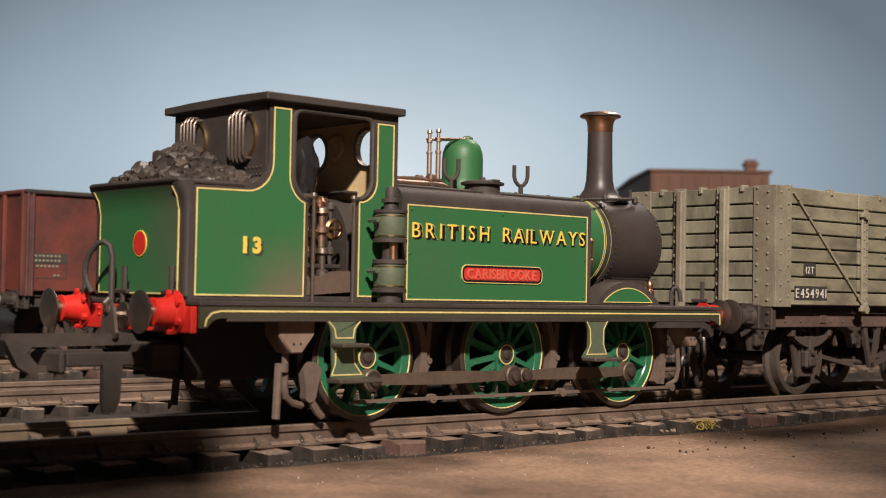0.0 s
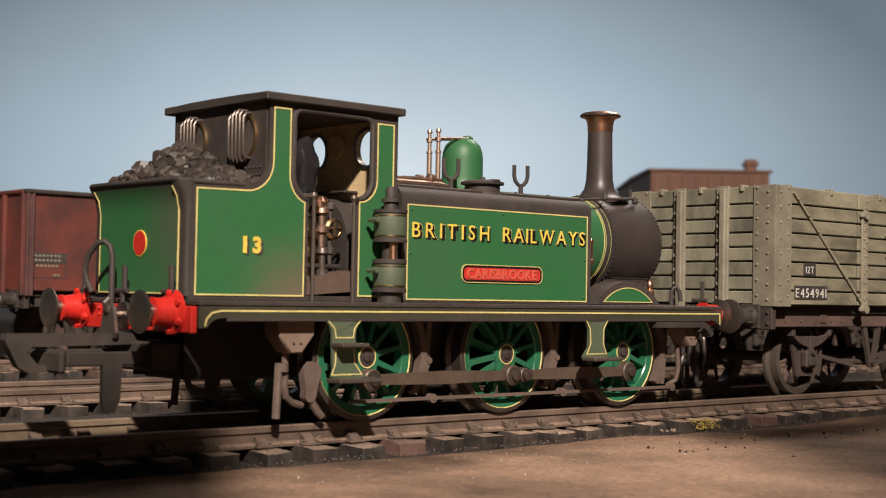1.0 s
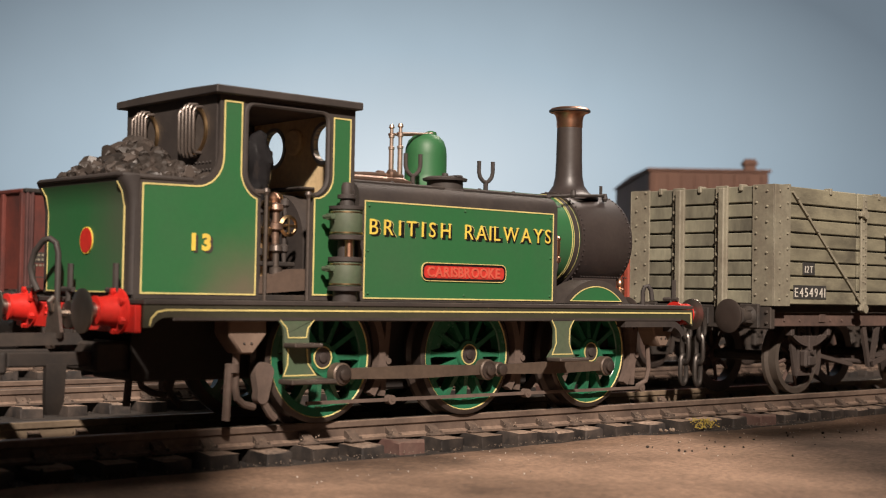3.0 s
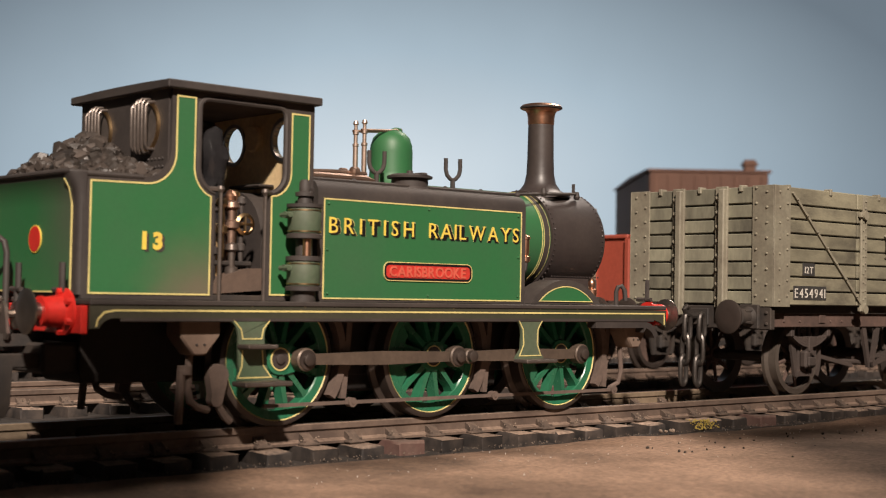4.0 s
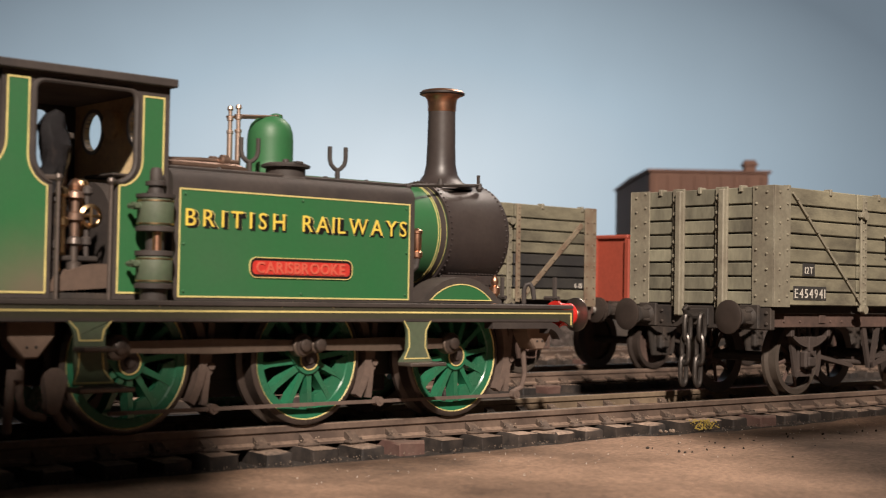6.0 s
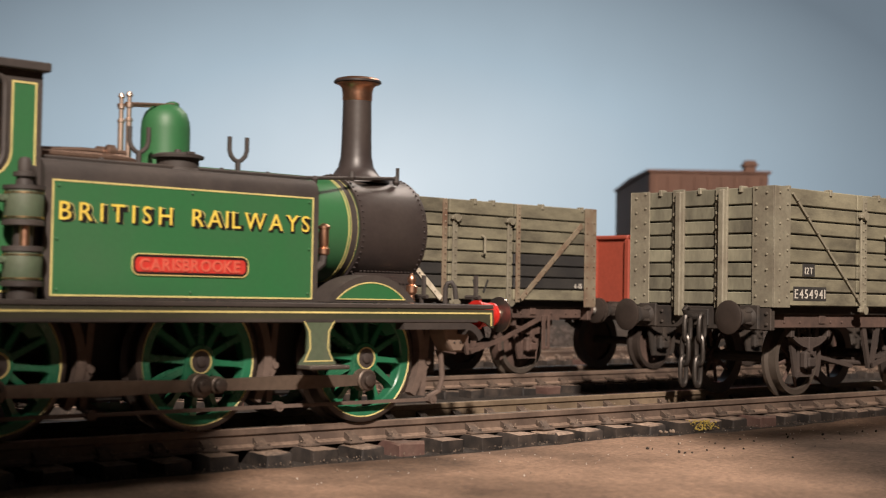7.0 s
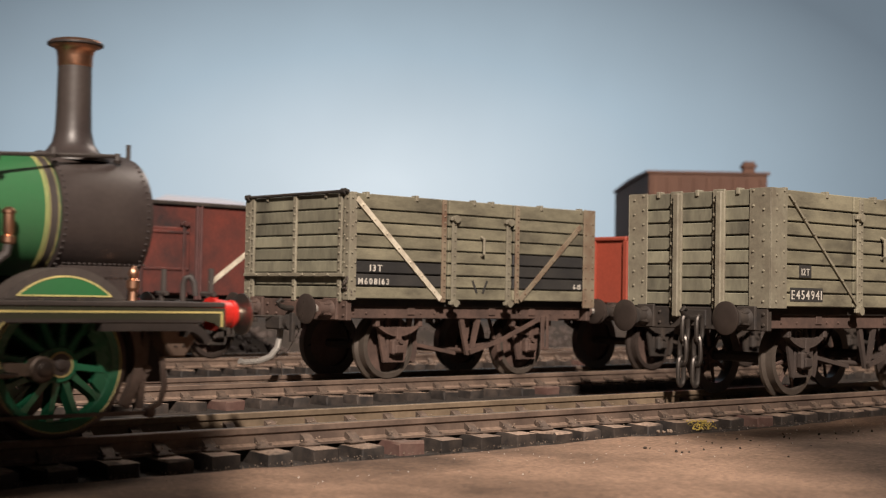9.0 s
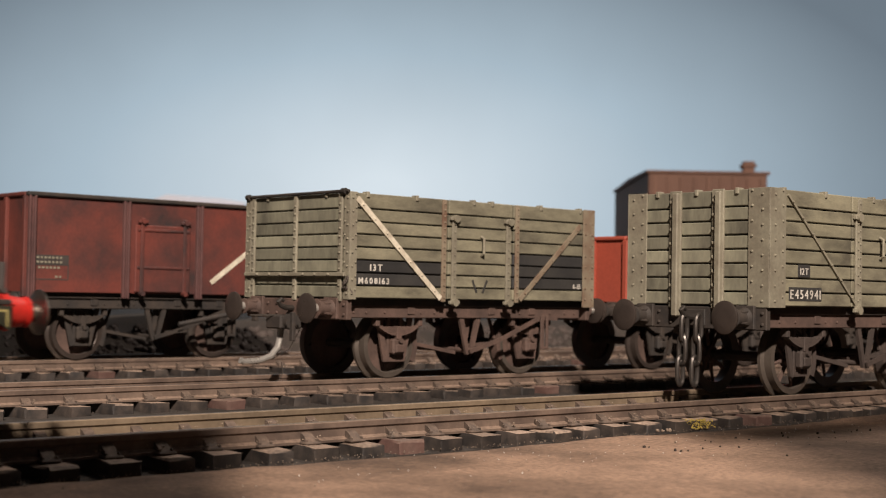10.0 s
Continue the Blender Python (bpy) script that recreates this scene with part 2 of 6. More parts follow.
def lathe(bm, prof, c=(0, 0, 0), axis="z", seg=32, caps=True):
    """prof: (radius, height) along the axis."""
    rings = []
    for r, h in prof:
        ring = []
        for i in range(seg):
            a = 2 * math.pi * i / seg
            p, q = max(r, 0.001) * math.cos(a), max(r, 0.001) * math.sin(a)
            o = {"z": (p, q, h), "x": (h, p, q), "y": (q, h, p)}[axis]
            ring.append((c[0] + o[0], c[1] + o[1], c[2] + o[2]))
        rings.append(ring)
    return loft(bm, rings, caps)


def tube(bm, pts, r, seg=8, r1=None):
    P = [Vector(p) for p in pts]
    rings, side = [], None
    for i, p in enumerate(P):
        d = (P[min(i + 1, len(P) - 1)] - P[max(i - 1, 0)]).normalized()
        if side is None:
            side = d.orthogonal().normalized()
        side = (side - d * side.dot(d)).normalized()
        up = d.cross(side)
        k = r if r1 is None else r + (r1 - r) * i / (len(P) - 1)
        rings.append([tuple(p + side * k * math.cos(2 * math.pi * j / seg) + up * k * math.sin(2 * math.pi * j / seg)) for j in range(seg)])
    return loft(bm, rings)


def arc(cx, cy, r, a0, a1, n=8):
    return [(cx + r * math.cos(radians(a0 + (a1 - a0) * i / n)), cy + r * math.sin(radians(a0 + (a1 - a0) * i / n))) for i in range(n + 1)]


def ribbon(bm, pts, w, place, d0, d1, closed=False):
    """A flat strip of width w along a line in a plane, with mitred corners."""
    n = len(pts)
    L, R = [], []
    for i in range(n):
        p = Vector(pts[i])
        a = Vector(pts[i - 1]) if (i or closed) else None
        c = Vector(pts[(i + 1) % n]) if (i < n - 1 or closed) else None
        d1_ = (p - a).normalized() if a is not None else (c - p).normalized()
        d2_ = (c - p).normalized() if c is not None else d1_
        n1, n2 = Vector((-d1_.y, d1_.x)), Vector((-d2_.y, d2_.x))
        m = (n1 + n2).normalized()
        k = w / 2 / max(0.4, m.dot(n1))
        L.append(p + m * k)
        R.append(p - m * k)
    q = [[bm.verts.new(place(v.x, v.y, d)) for v in side] for side in (L, R) for d in (d0, d1)]
    l0, l1, r0, r1 = q
    for i in range(n if closed else n - 1):
        j = (i + 1) % n
        for s in ((l0, l1), (l1, r1), (r1, r0), (r0, l0)):
            bm.faces.new((s[0][i], s[0][j], s[1][j], s[1][i]))
    if not closed:
        bm.faces.new((l0[0], l1[0], r1[0], r0[0]))
        bm.faces.new((l0[-1], r0[-1], r1[-1], l1[-1]))
    return bm


def rivets(bm, pts, r=0.22):
    for p in pts:
        bmesh.ops.create_icosphere(bm, subdivisions=1, radius=r, matrix=Matrix.Translation(p))
    return bm


def letters(name, words, x0, x1, z, height, y, material, parent, bold=0.03, gap=0.35, deep=0.05, label=""):
    """Raised writing on a side that faces -y, spread evenly from x0 to x1."""
    out, cap = [], 0.0
    for ch in "E" + words:
        if ch == " ":
            out.append(None)
            continue
        cu = bpy.data.curves.new("letter", "FONT")
        cu.body, cu.size, cu.offset, cu.extrude = ch, 1.0, bold, 0.02
        cu.resolution_u = 3
        ob = bpy.data.objects.new("letter", cu)
        me = bpy.data.meshes.new_from_object(ob)
        bpy.data.objects.remove(ob)
        co = [v.co.copy() for v in me.vertices]
        lo, hi = min(c.x for c in co), max(c.x for c in co)
        bot, top = min(c.y for c in co), max(c.y for c in co)
        if not cap:
            cap = top - bot
            bpy.data.meshes.remove(me)
            continue
        k = height / cap
        if ch not in "-":
            k = height / (top - bot)
        else:
            bot = 0.0
        verts = [((c.x - lo) * k, -c.z / 0.02 * deep, (c.y - bot) * k) for c in co]
        out.append((verts, [tuple(p.vertices) for p in me.polygons], (hi - lo) * k))
        bpy.data.meshes.remove(me)
    total = sum(o[2] for o in out if o)
    units = sum(1 if o else 2.2 for o in out) - 1
    step = (x1 - x0 - total) / max(1, units)
    V, F, x = [], [], x0
    for o in out:
        if o is None:
            x += step * 2.2
            continue
        b = len(V)
        V += [((x + v[0]) * MM, (y + v[1]) * MM, (z + v[2]) * MM) for v in o[0]]
        F += [tuple(i + b for i in f) for f in o[1]]
        x += o[2] + step
    me = bpy.data.meshes.new(name)
    me.from_pydata(V, [], F)
    me.materials.append(material)
    ob = new(name, me)
    ob.parent = parent
    if label:
        tagged(ob, label)
    return ob
# ---- ground, backdrop, far building ----
def ground():
    """One sheet of ash and cinders, uneven, that drops between the tracks."""
    rng = random.Random(3)
    bm = BM()
    xs = [-2500, -900, -400] + [-200 + 5 * i for i in range(101)] + [360, 450, 700, 1100, 2500]
    ys = [-2500, -900, -400, -250] + [-160 + 4 * i for i in range(30)] + [-40 + 3 * i for i in range(90)] + [250, 300, 400, 700, 1200, 2500]
    rows = []
    for y in ys:
        row = []
        for x in xs:
            k = 1.0 if abs(x) < 350 and -200 < y < 260 else 0.0
            h = -4.2 - (1.3 if y > -14.6 else 0.0) + k * (0.5 * noise.noise(Vector((x * 0.03, y * 0.03, 0))) + 0.28 * noise.noise(Vector((x * 0.16, y * 0.16, 4))) + 0.06 * rng.uniform(-1, 1))
            row.append(bm.verts.new((x, y, h)))
        rows.append(row)
    for a, c in zip(rows, rows[1:]):
        for i in range(len(xs) - 1):
            bm.faces.new((a[i], a[i + 1], c[i + 1], c[i]))
    ob = new("ground", finish("ground", bm, GROUND))
    return tagged(ob, "brown cinder and ash ground of the model railway", "ground", kind="structure")


ground()


def trackbed():
    """The dark ash bed that carries the sidings, a shallow uneven layer on the ground."""
    bm = BM()
    xs = [-900, -500, -350] + [-260 + 4 * i for i in range(196)] + [600, 800, 1200, 1700]
    ys = [-15.2, -14.4] + [-13 + 3.5 * i for i in range(70)] + [260, 330, 450, 700, 1000, 1500]
    rows = []
    for j, y in enumerate(ys):
        wob = 0.9 * noise.noise(Vector((y * 3, 1, 2)))
        rows.append([bm.verts.new((x, y + (0.8 * noise.noise(Vector((x * 0.12, 0, 7))) if j < 2 else 0), (-6.0 if j == 0 else -4.55 + 0.25 * noise.noise(Vector((x * 0.2, y * 0.2, 9)))))) for x in xs])
    for a, c in zip(rows, rows[1:]):
        for i in range(len(xs) - 1):
            bm.faces.new((a[i], a[i + 1], c[i + 1], c[i]))
    ob = new("trackbed", finish("trackbed", bm, BALLAST))
    return tagged(ob, "dark ash bed under the sidings", "ground", kind="structure")


trackbed()


def ash_bank():
    """A low uneven bank of ash behind the back siding."""
    rng = random.Random(17)
    bm = BM()
    rows = []
    for y, h in ((176, -5.4), (181, -3.2), (185, -0.6), (189, 2.6), (193, 5.2), (197, 6.4), (202, 7.2), (209, 7.4), (220, 5.0), (236, 0.0), (250, -5.4)):
        row = []
        for i in range(241):
            x = -300 + 4.5 * i
            k = min(1.0, (x + 300) / 40, (780 - x) / 40)
            z = -5.4 + (h + 5.4) * max(k, 0.0) * (1.0 + 0.22 * noise.noise(Vector((x * 0.05, y * 0.04, 3)))) + 0.5 * noise.noise(Vector((x * 0.3, y * 0.3, 5))) + 0.15 * rng.uniform(-1, 1)
            row.append(bm.verts.new((x, y + rng.uniform(-0.6, 0.6), z if h > -5.4 else -5.9)))
        rows.append(row)
    for a, c in zip(rows, rows[1:]):
        for i in range(240):
            bm.faces.new((a[i], a[i + 1], c[i + 1], c[i]))
    ob = new("ground_bank", finish("ground_bank", bm, BALLAST))
    return tagged(ob, "low brown ash bank behind the back siding", "ground", kind="structure")


ash_bank()


def backdrop():
    """The painted sky board round the back of the layout; it glows and darkens outward."""
    m = bpy.data.materials.new("glowing_sky")
    m.use_nodes = True
    N, L = m.node_tree.nodes, m.node_tree.links
    bs = N["Principled BSDF"]
    tc = N.new("ShaderNodeTexCoord")
    mp = N.new("ShaderNodeMapping")
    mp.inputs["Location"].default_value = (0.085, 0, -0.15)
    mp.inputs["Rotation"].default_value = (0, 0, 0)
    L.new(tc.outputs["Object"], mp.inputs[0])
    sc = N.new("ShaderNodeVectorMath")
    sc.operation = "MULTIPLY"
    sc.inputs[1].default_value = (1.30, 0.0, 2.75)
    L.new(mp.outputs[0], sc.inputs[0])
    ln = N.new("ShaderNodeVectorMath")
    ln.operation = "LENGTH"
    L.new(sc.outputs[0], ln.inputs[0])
    # pale middle and dark corners put a lens vignette into the sky colour
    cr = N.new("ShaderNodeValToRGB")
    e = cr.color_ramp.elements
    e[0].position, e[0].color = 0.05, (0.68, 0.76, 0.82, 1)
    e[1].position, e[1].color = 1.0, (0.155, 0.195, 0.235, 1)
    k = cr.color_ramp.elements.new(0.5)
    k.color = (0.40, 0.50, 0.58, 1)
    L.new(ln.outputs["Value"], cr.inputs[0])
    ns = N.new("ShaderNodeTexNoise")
    ns.inputs["Scale"].default_value, ns.inputs["Detail"].default_value = 5.0, 3.0
    L.new(tc.outputs["Object"], ns.inputs["Vector"])
    rg = N.new("ShaderNodeMapRange")
    rg.inputs[3].default_value, rg.inputs[4].default_value = 0.92, 1.08
    L.new(ns.outputs[0], rg.inputs[0])
    vm = N.new("ShaderNodeVectorMath")
    vm.operation = "SCALE"
    L.new(cr.outputs[0], vm.inputs[0])
    L.new(rg.outputs[0], vm.inputs[3])
    # black base: the board takes no lamp light and glows by itself
    bs.inputs["Base Color"].default_value = (0, 0, 0, 1)
    bs.inputs["Specular IOR Level"].default_value = 0.0
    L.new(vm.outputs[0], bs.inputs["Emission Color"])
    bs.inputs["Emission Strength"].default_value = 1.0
    bm = BM()
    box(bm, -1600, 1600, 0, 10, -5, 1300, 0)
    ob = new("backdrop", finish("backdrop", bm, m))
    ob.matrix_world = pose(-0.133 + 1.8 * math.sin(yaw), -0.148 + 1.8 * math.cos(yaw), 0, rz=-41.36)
    return tagged(ob, "pale blue sky board behind the layout, glowing, with darkened corners", "backdrop", kind="structure")


backdrop()


def far_building():
    b = thing("goods_building", "brown corrugated building with a short chimney, far behind the wagons", "building", at=(751, 600, -4), rz=-41.4)
    part("wall", box(BM(), 0, 98, 0, 225, 0, 124, 1), BRICK_FAR, b)
    rib = finish("rib", box(BM(), -1.5, 1.5, -1.2, 1.2, 0, 121, 0.4), BRICK_FAR)
    for i in range(9):
        part("rib", rib, None, b, at=(5 + i * 11, -0.6, 0))
    part("roof", prism(BM(), [(-2, 124), (227, 124), (227, 125.5), (112, 128), (-2, 126)], YZ, -2, 100), BRICK_FAR, b)
    bm = BM()
    box(bm, 80, 89, 6, 16, 122, 135.5, 0.5)
    box(bm, 78.5, 90.5, 4.5, 17.5, 130.5, 133, 0.5)
    part("chimney", bm, BRICK_FAR, b)
    f = thing("distant_shed", "pale low shed far off, glowing by itself", "building", at=(0, 0, -4))
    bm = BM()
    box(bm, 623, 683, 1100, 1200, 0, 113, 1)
    part("wall", bm, PALE_GLOW, f)
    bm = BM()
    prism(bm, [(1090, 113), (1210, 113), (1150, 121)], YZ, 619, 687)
    part("roof", bm, PALE_GLOW, f)


far_building()


def shade_boards():
    """Plain low boards added out of view; the south ones shade the ground left and right."""
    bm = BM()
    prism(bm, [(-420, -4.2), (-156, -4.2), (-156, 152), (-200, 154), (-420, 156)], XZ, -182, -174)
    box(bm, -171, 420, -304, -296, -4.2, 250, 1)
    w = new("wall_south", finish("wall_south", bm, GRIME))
    tagged(w, "plain dark low board added out of view", "wall", kind="structure")
    # an added return at the west side, unseen as well
    bm = BM()
    box(bm, -428, -420.5, -182, 260, -4.2, 147, 1)
    w = new("wall_west", finish("wall_west", bm, GRIME))
    tagged(w, "plain dark low board added out of view", "wall", kind="structure")


shade_boards()


# ---- tracks ----
def rail_mesh(x0, x1, material):
    bm = BM()
    foot = [(-1.15, -2.5), (1.15, -2.5), (1.15, -2.2), (0.28, -1.9), (0.24, -0.95), (0.55, -0.75), (0.55, -0.12), (0.42, -0.02),
            (-0.42, -0.02), (-0.55, -0.12), (-0.55, -0.75), (-0.24, -0.95), (-0.28, -1.9), (-1.15, -2.2)]
    prism(bm, foot, YZ, x0, x1)
    return finish("rail", bm, material)


ICO = bmesh.new()
bmesh.ops.create_icosphere(ICO, subdivisions=1, radius=1)
ICO_V = np.array([v.co[:] for v in ICO.verts])
ICO_F = np.array([[v.index for v in f.verts] for f in ICO.faces])
ICO.free()


def grit_lumps(name, spots, r, material, parent, rng):
    """Many small uneven lumps in one mesh."""
    V, F = [], []
    for i, spot in enumerate(spots):
        k = r * rng.uniform(0.5, 1.3)
        turn = np.array(Euler((rng.random() * 6, rng.random() * 6, 0)).to_matrix())
        size = np.array((k, k * rng.uniform(0.5, 1), k * rng.uniform(0.4, 0.8)))
        V.append(((ICO_V * size) @ turn.T + np.array(spot)) * MM)
        F.append(ICO_F + i * len(ICO_V))
    me = bpy.data.meshes.new(name)
    me.from_pydata(np.concatenate(V).tolist(), [], np.concatenate(F).tolist())
    me.materials.append(material)
    ob = part(name, me, None, parent)
    return tagged(ob, kind="stuff")


def track(label, y, rz, x0, x1, first, step, seed):
    rng = random.Random(seed)
    t = thing("railway_track", label, "track", "railway tracks", "structure", at=(0, y, -0.35), rz=rz)
    rails = {-8.8: rail_mesh(x0, x1, RAIL_SIDE), 8.8: rail_mesh(x0, x1, RAIL_OCHRE if y < 1 else RAIL_SIDE)}
    head = finish("rail_head", box(BM(), x0, x1, -0.40, 0.40, -0.05, 0.0, 0.0), RAIL_TOP)
    for s in (-8.8, 8.8):
        r = part("rail", rails[s], None, t, at=(0, s, 0))
        part("rail_head", head, None, r, "worn bright running surface")
    kinds = []
    for k in range(4):
        bm = BM()
        w = 1.75 + 0.1 * k
        box(bm, -w, w, -14.0, 14.0, -4.9, -2.5, 0.2)
        bmesh.ops.subdivide_edges(bm, edges=[e for e in bm.edges if e.calc_length() > 5], cuts=9)
        for v in bm.verts:
            v.co += Vector((rng.uniform(-0.17, 0.17), rng.uniform(-0.17, 0.17), rng.uniform(-0.22, 0.08)))
        kinds.append(finish("sleeper", bm, SLEEPER_RED if k == 3 else SLEEPER))
    bm = BM()
    for s in (-1, 1):
        box(bm, -1.2, 1.2, s * 1.3 - 1.0, s * 1.3 + 0.9, -2.55, -2.15, 0.16)
        prism(bm, [(s * 0.3, -2.2), (s * 2.0, -2.2), (s * 1.5, -1.85), (s * 0.9, -1.4), (s * 0.3, -1.1)], YZ, -0.7, 0.75)
        lathe(bm, [(0.24, 0), (0.24, 0.3), (0.1, 0.4)], (-0.75, s * 1.6, -2.2), "z", 6)
        lathe(bm, [(0.24, 0), (0.24, 0.3), (0.1, 0.4)], (0.8, s * 1.7, -2.2), "z", 6)
    chair = finish("rail_chair", bm, RAIL_CHAIR)
    x, i, spots = first, 0, []
    while x < x1:
        k = 3 if (i % 11 == 8) else rng.randrange(3)
        so = part("sleeper", kinds[k], None, t, at=(x + rng.uniform(-0.25, 0.25), rng.uniform(-0.35, 0.35), rng.uniform(-0.08, 0.08)))
        so.rotation_euler[2] = radians(rng.uniform(-1.2, 1.2))
        for s in (-8.8, 8.8):
            part("rail_chair", chair, None, so, at=(0, s, 0.0))
            for _ in range(16):
                spots.append((x + rng.gauss(0, 0.75), s + rng.choice((-1, 1)) * abs(rng.gauss(1.4, 0.5)), -1.7 + rng.uniform(-0.3, 0.35)))
        for _ in range(5):
            spots.append((x + rng.uniform(-1.6, 1.6), rng.uniform(-14, 14), -2.45))
        x += step
        i += 1
    grit_lumps("grit", spots, 0.115, GRIT, t, rng)
    spots = []
    n = int((x1 - x0) * 5)
    for _ in range(n):
        spots.append((rng.uniform(x0, x1), rng.uniform(-14.5, 15), -4.45 + rng.uniform(-0.2, 0.2)))
    grit_lumps("ballast", spots, 0.45, BALLAST, t, rng)
    return t


track("dusty rusty rails on dark sleepers, nearest siding", 0, 0.0, -150, 330, -148.1, 6.78, 11)
track("dusty rusty rails on pale dusty sleepers, middle siding", 68, 0.6, -140, 420, -139, 7.2, 12)
track("dark rails and sleepers of the back siding", 152, 0.0, -120, 460, -119, 7.2, 13)


def litter():
    rng = random.Random(5)
    o = tagged(new("loose_grit"), "pale grit and dark crumbs scattered on the ground", "grit", kind="stuff")
    o.empty_display_size = 0.005
    grit_lumps("pale_grit", [(rng.uniform(-90, 260), -17 - abs(rng.gauss(0, 16)), -4.05) for _ in range(170)], 0.12, GRIT, o, rng)
    grit_lumps("dark_crumbs", [(rng.uniform(10, 150), -24 - abs(rng.gauss(0, 12)), -4.15) for _ in range(90)], 0.24, BALLAST, o, rng)
    grit_lumps("white_specks", [(rng.uniform(-60, 130), -17 - abs(rng.gauss(0, 13)), -4.05) for _ in range(150)], 0.075, SPECK, o, rng)
    m = tagged(new("moss_tuft"), "small yellow moss tuft beside a sleeper end", "moss", kind="stuff")
    grit_lumps("moss", [(38 + rng.gauss(0, 1.3), -14.6 + rng.gauss(0, 0.6), -3.6 + rng.uniform(-0.4, 1.0)) for _ in range(190)], 0.13, MOSS, m, rng)
    grit_lumps("white_chip", [(29 + rng.gauss(0, 1.2), -15.5 + rng.gauss(0, 0.3), -3.8) for _ in range(7)], 0.4, GRIT, o, rng)
    grit_lumps("edge_grit", [(rng.uniform(-80, 220), -14.8 + rng.gauss(0, 0.8), -4.15 + rng.uniform(-0.1, 0.2)) for _ in range(900)], 0.09, GRIT, o, rng)


litter()


def bank_rubble():
    """Lumps of ash and clinker on the bank behind the back siding."""
    rng = random.Random(33)
    o = tagged(new("clinker_lumps"), "brown clinker lumps on the ash bank", "rubble", kind="stuff")
    o.empty_display_size = 0.005
    grit_lumps("clinker", [(x, rng.uniform(172, 196), rng.uniform(-4.8, -3.6)) for x in (rng.uniform(-60, 420) for _ in range(1500))], 1.5, GEAR_DARK, o, rng)
    grit_lumps("clinker_high", [(x, 184 + 10 * u, -1.8 + 7 * u) for x, u in ((rng.uniform(-60, 420), rng.random()) for _ in range(1500))], 1.7, GEAR_DARK, o, rng)


bank_rubble()
# ---- wagons (own space: middle of the wagon, rail top at z 0, side that faces the camera at -y) ----
def wagon_wheel(parent, x, spoked, rim):
    w = part("wheelset", lathe(BM(), [(0.9, -11), (0.9, 11)], (x, 0, 6.2), "y", 10), GRIME, parent)
    for s in (-1, 1):
        bm = BM()
        prof = [(5.0, 7.5), (6.9, 7.4), (6.9, 8.0), (6.25, 8.4), (6.15, 9.8), (5.3, 9.9), (5.2, 9.5), (5.0, 9.4)]
        lathe(bm, [(r, s * h) for r, h in prof] + [(5.0, s * 7.5)], (x, 0, 6.2), "y", 40, caps=False)
        part("tyre", bm, rim if s < 0 else TYRE, w, "worn steel tyre" if s < 0 else "")
        bm = BM()
        if spoked:
            lathe(bm, [(1.5, s * 8.0), (1.5, s * 9.6), (1.0, s * 9.9)], (x, 0, 6.2), "y", 16)
            for k in range(8):
                a = k * math.pi / 4 + 0.2
                tube(bm, [(x + 1.2 * math.cos(a), s * 8.9, 6.2 + 1.2 * math.sin(a)), (x + 5.1 * math.cos(a), s * 8.9, 6.2 + 5.1 * math.sin(a))], 0.42, 6, 0.3)
            part("spokes", bm, FRAME_BROWN, w)
        else:
            lathe(bm, [(5.1, s * 8.2), (5.1, s * 9.0), (2.2, s * 8.7), (1.8, s * 9.6), (0.9, s * 9.8)], (x, 0, 6.2), "y", 32)
            for k in range(3):
                a = k * 2.1 + 0.5
                lathe(bm, [(0.5, s * 8.6), (0.5, s * 9.05)], (x + 3.6 * math.cos(a), 0, 6.2 + 3.6 * math.sin(a)), "y", 10)
            part("disc", bm, FRAME_BROWN, w)


def buffer_stock(parent, x, y, z, d, dark):
    """A buffer that points along d (-1 or 1) from the headstock at x."""
    bm = BM()
    box(bm, min(x, x + d * 0.7), max(x, x + d * 0.7), y - 2.0, y + 2.0, z - 2.0, z + 2.0, 0.15)
    prof = [(1.75, 0.6), (1.55, 1.1), (1.3, 1.4), (1.3, 3.2), (1.5, 3.3), (1.5, 3.7), (1.2, 3.8)]
    lathe(bm, [(r, d * h) for r, h in prof], (x, y, z), "x", 24)
    for a in (45, 135, 225, 315):
        p = (y + 1.4 * math.cos(radians(a)), z + 1.4 * math.sin(radians(a)))
        tube(bm, [(x + d * 0.5, p[0], p[1]), (x + d * 2.6, y + 1.15 * math.cos(radians(a)), z + 1.15 * math.sin(radians(a)))], 0.28, 6)
    housing = part("buffer", bm, dark, parent)
    bm = BM()
    lathe(bm, [(0.85, d * 3.6), (0.85, d * 5.4)], (x, y, z), "x", 16)
    part("shank", bm, CHROME, housing, "bright steel shank")
    bm = BM()
    lathe(bm, [(0.8, d * 5.3), (2.5, d * 5.75), (2.75, d * 5.85), (2.75, d * 6.1), (2.5, d * 6.25), (1.2, d * 6.36), (0, d * 6.4)], (x, y, z), "x", 32)
    part("head", bm, TYRE, housing, "dark oily buffer head")


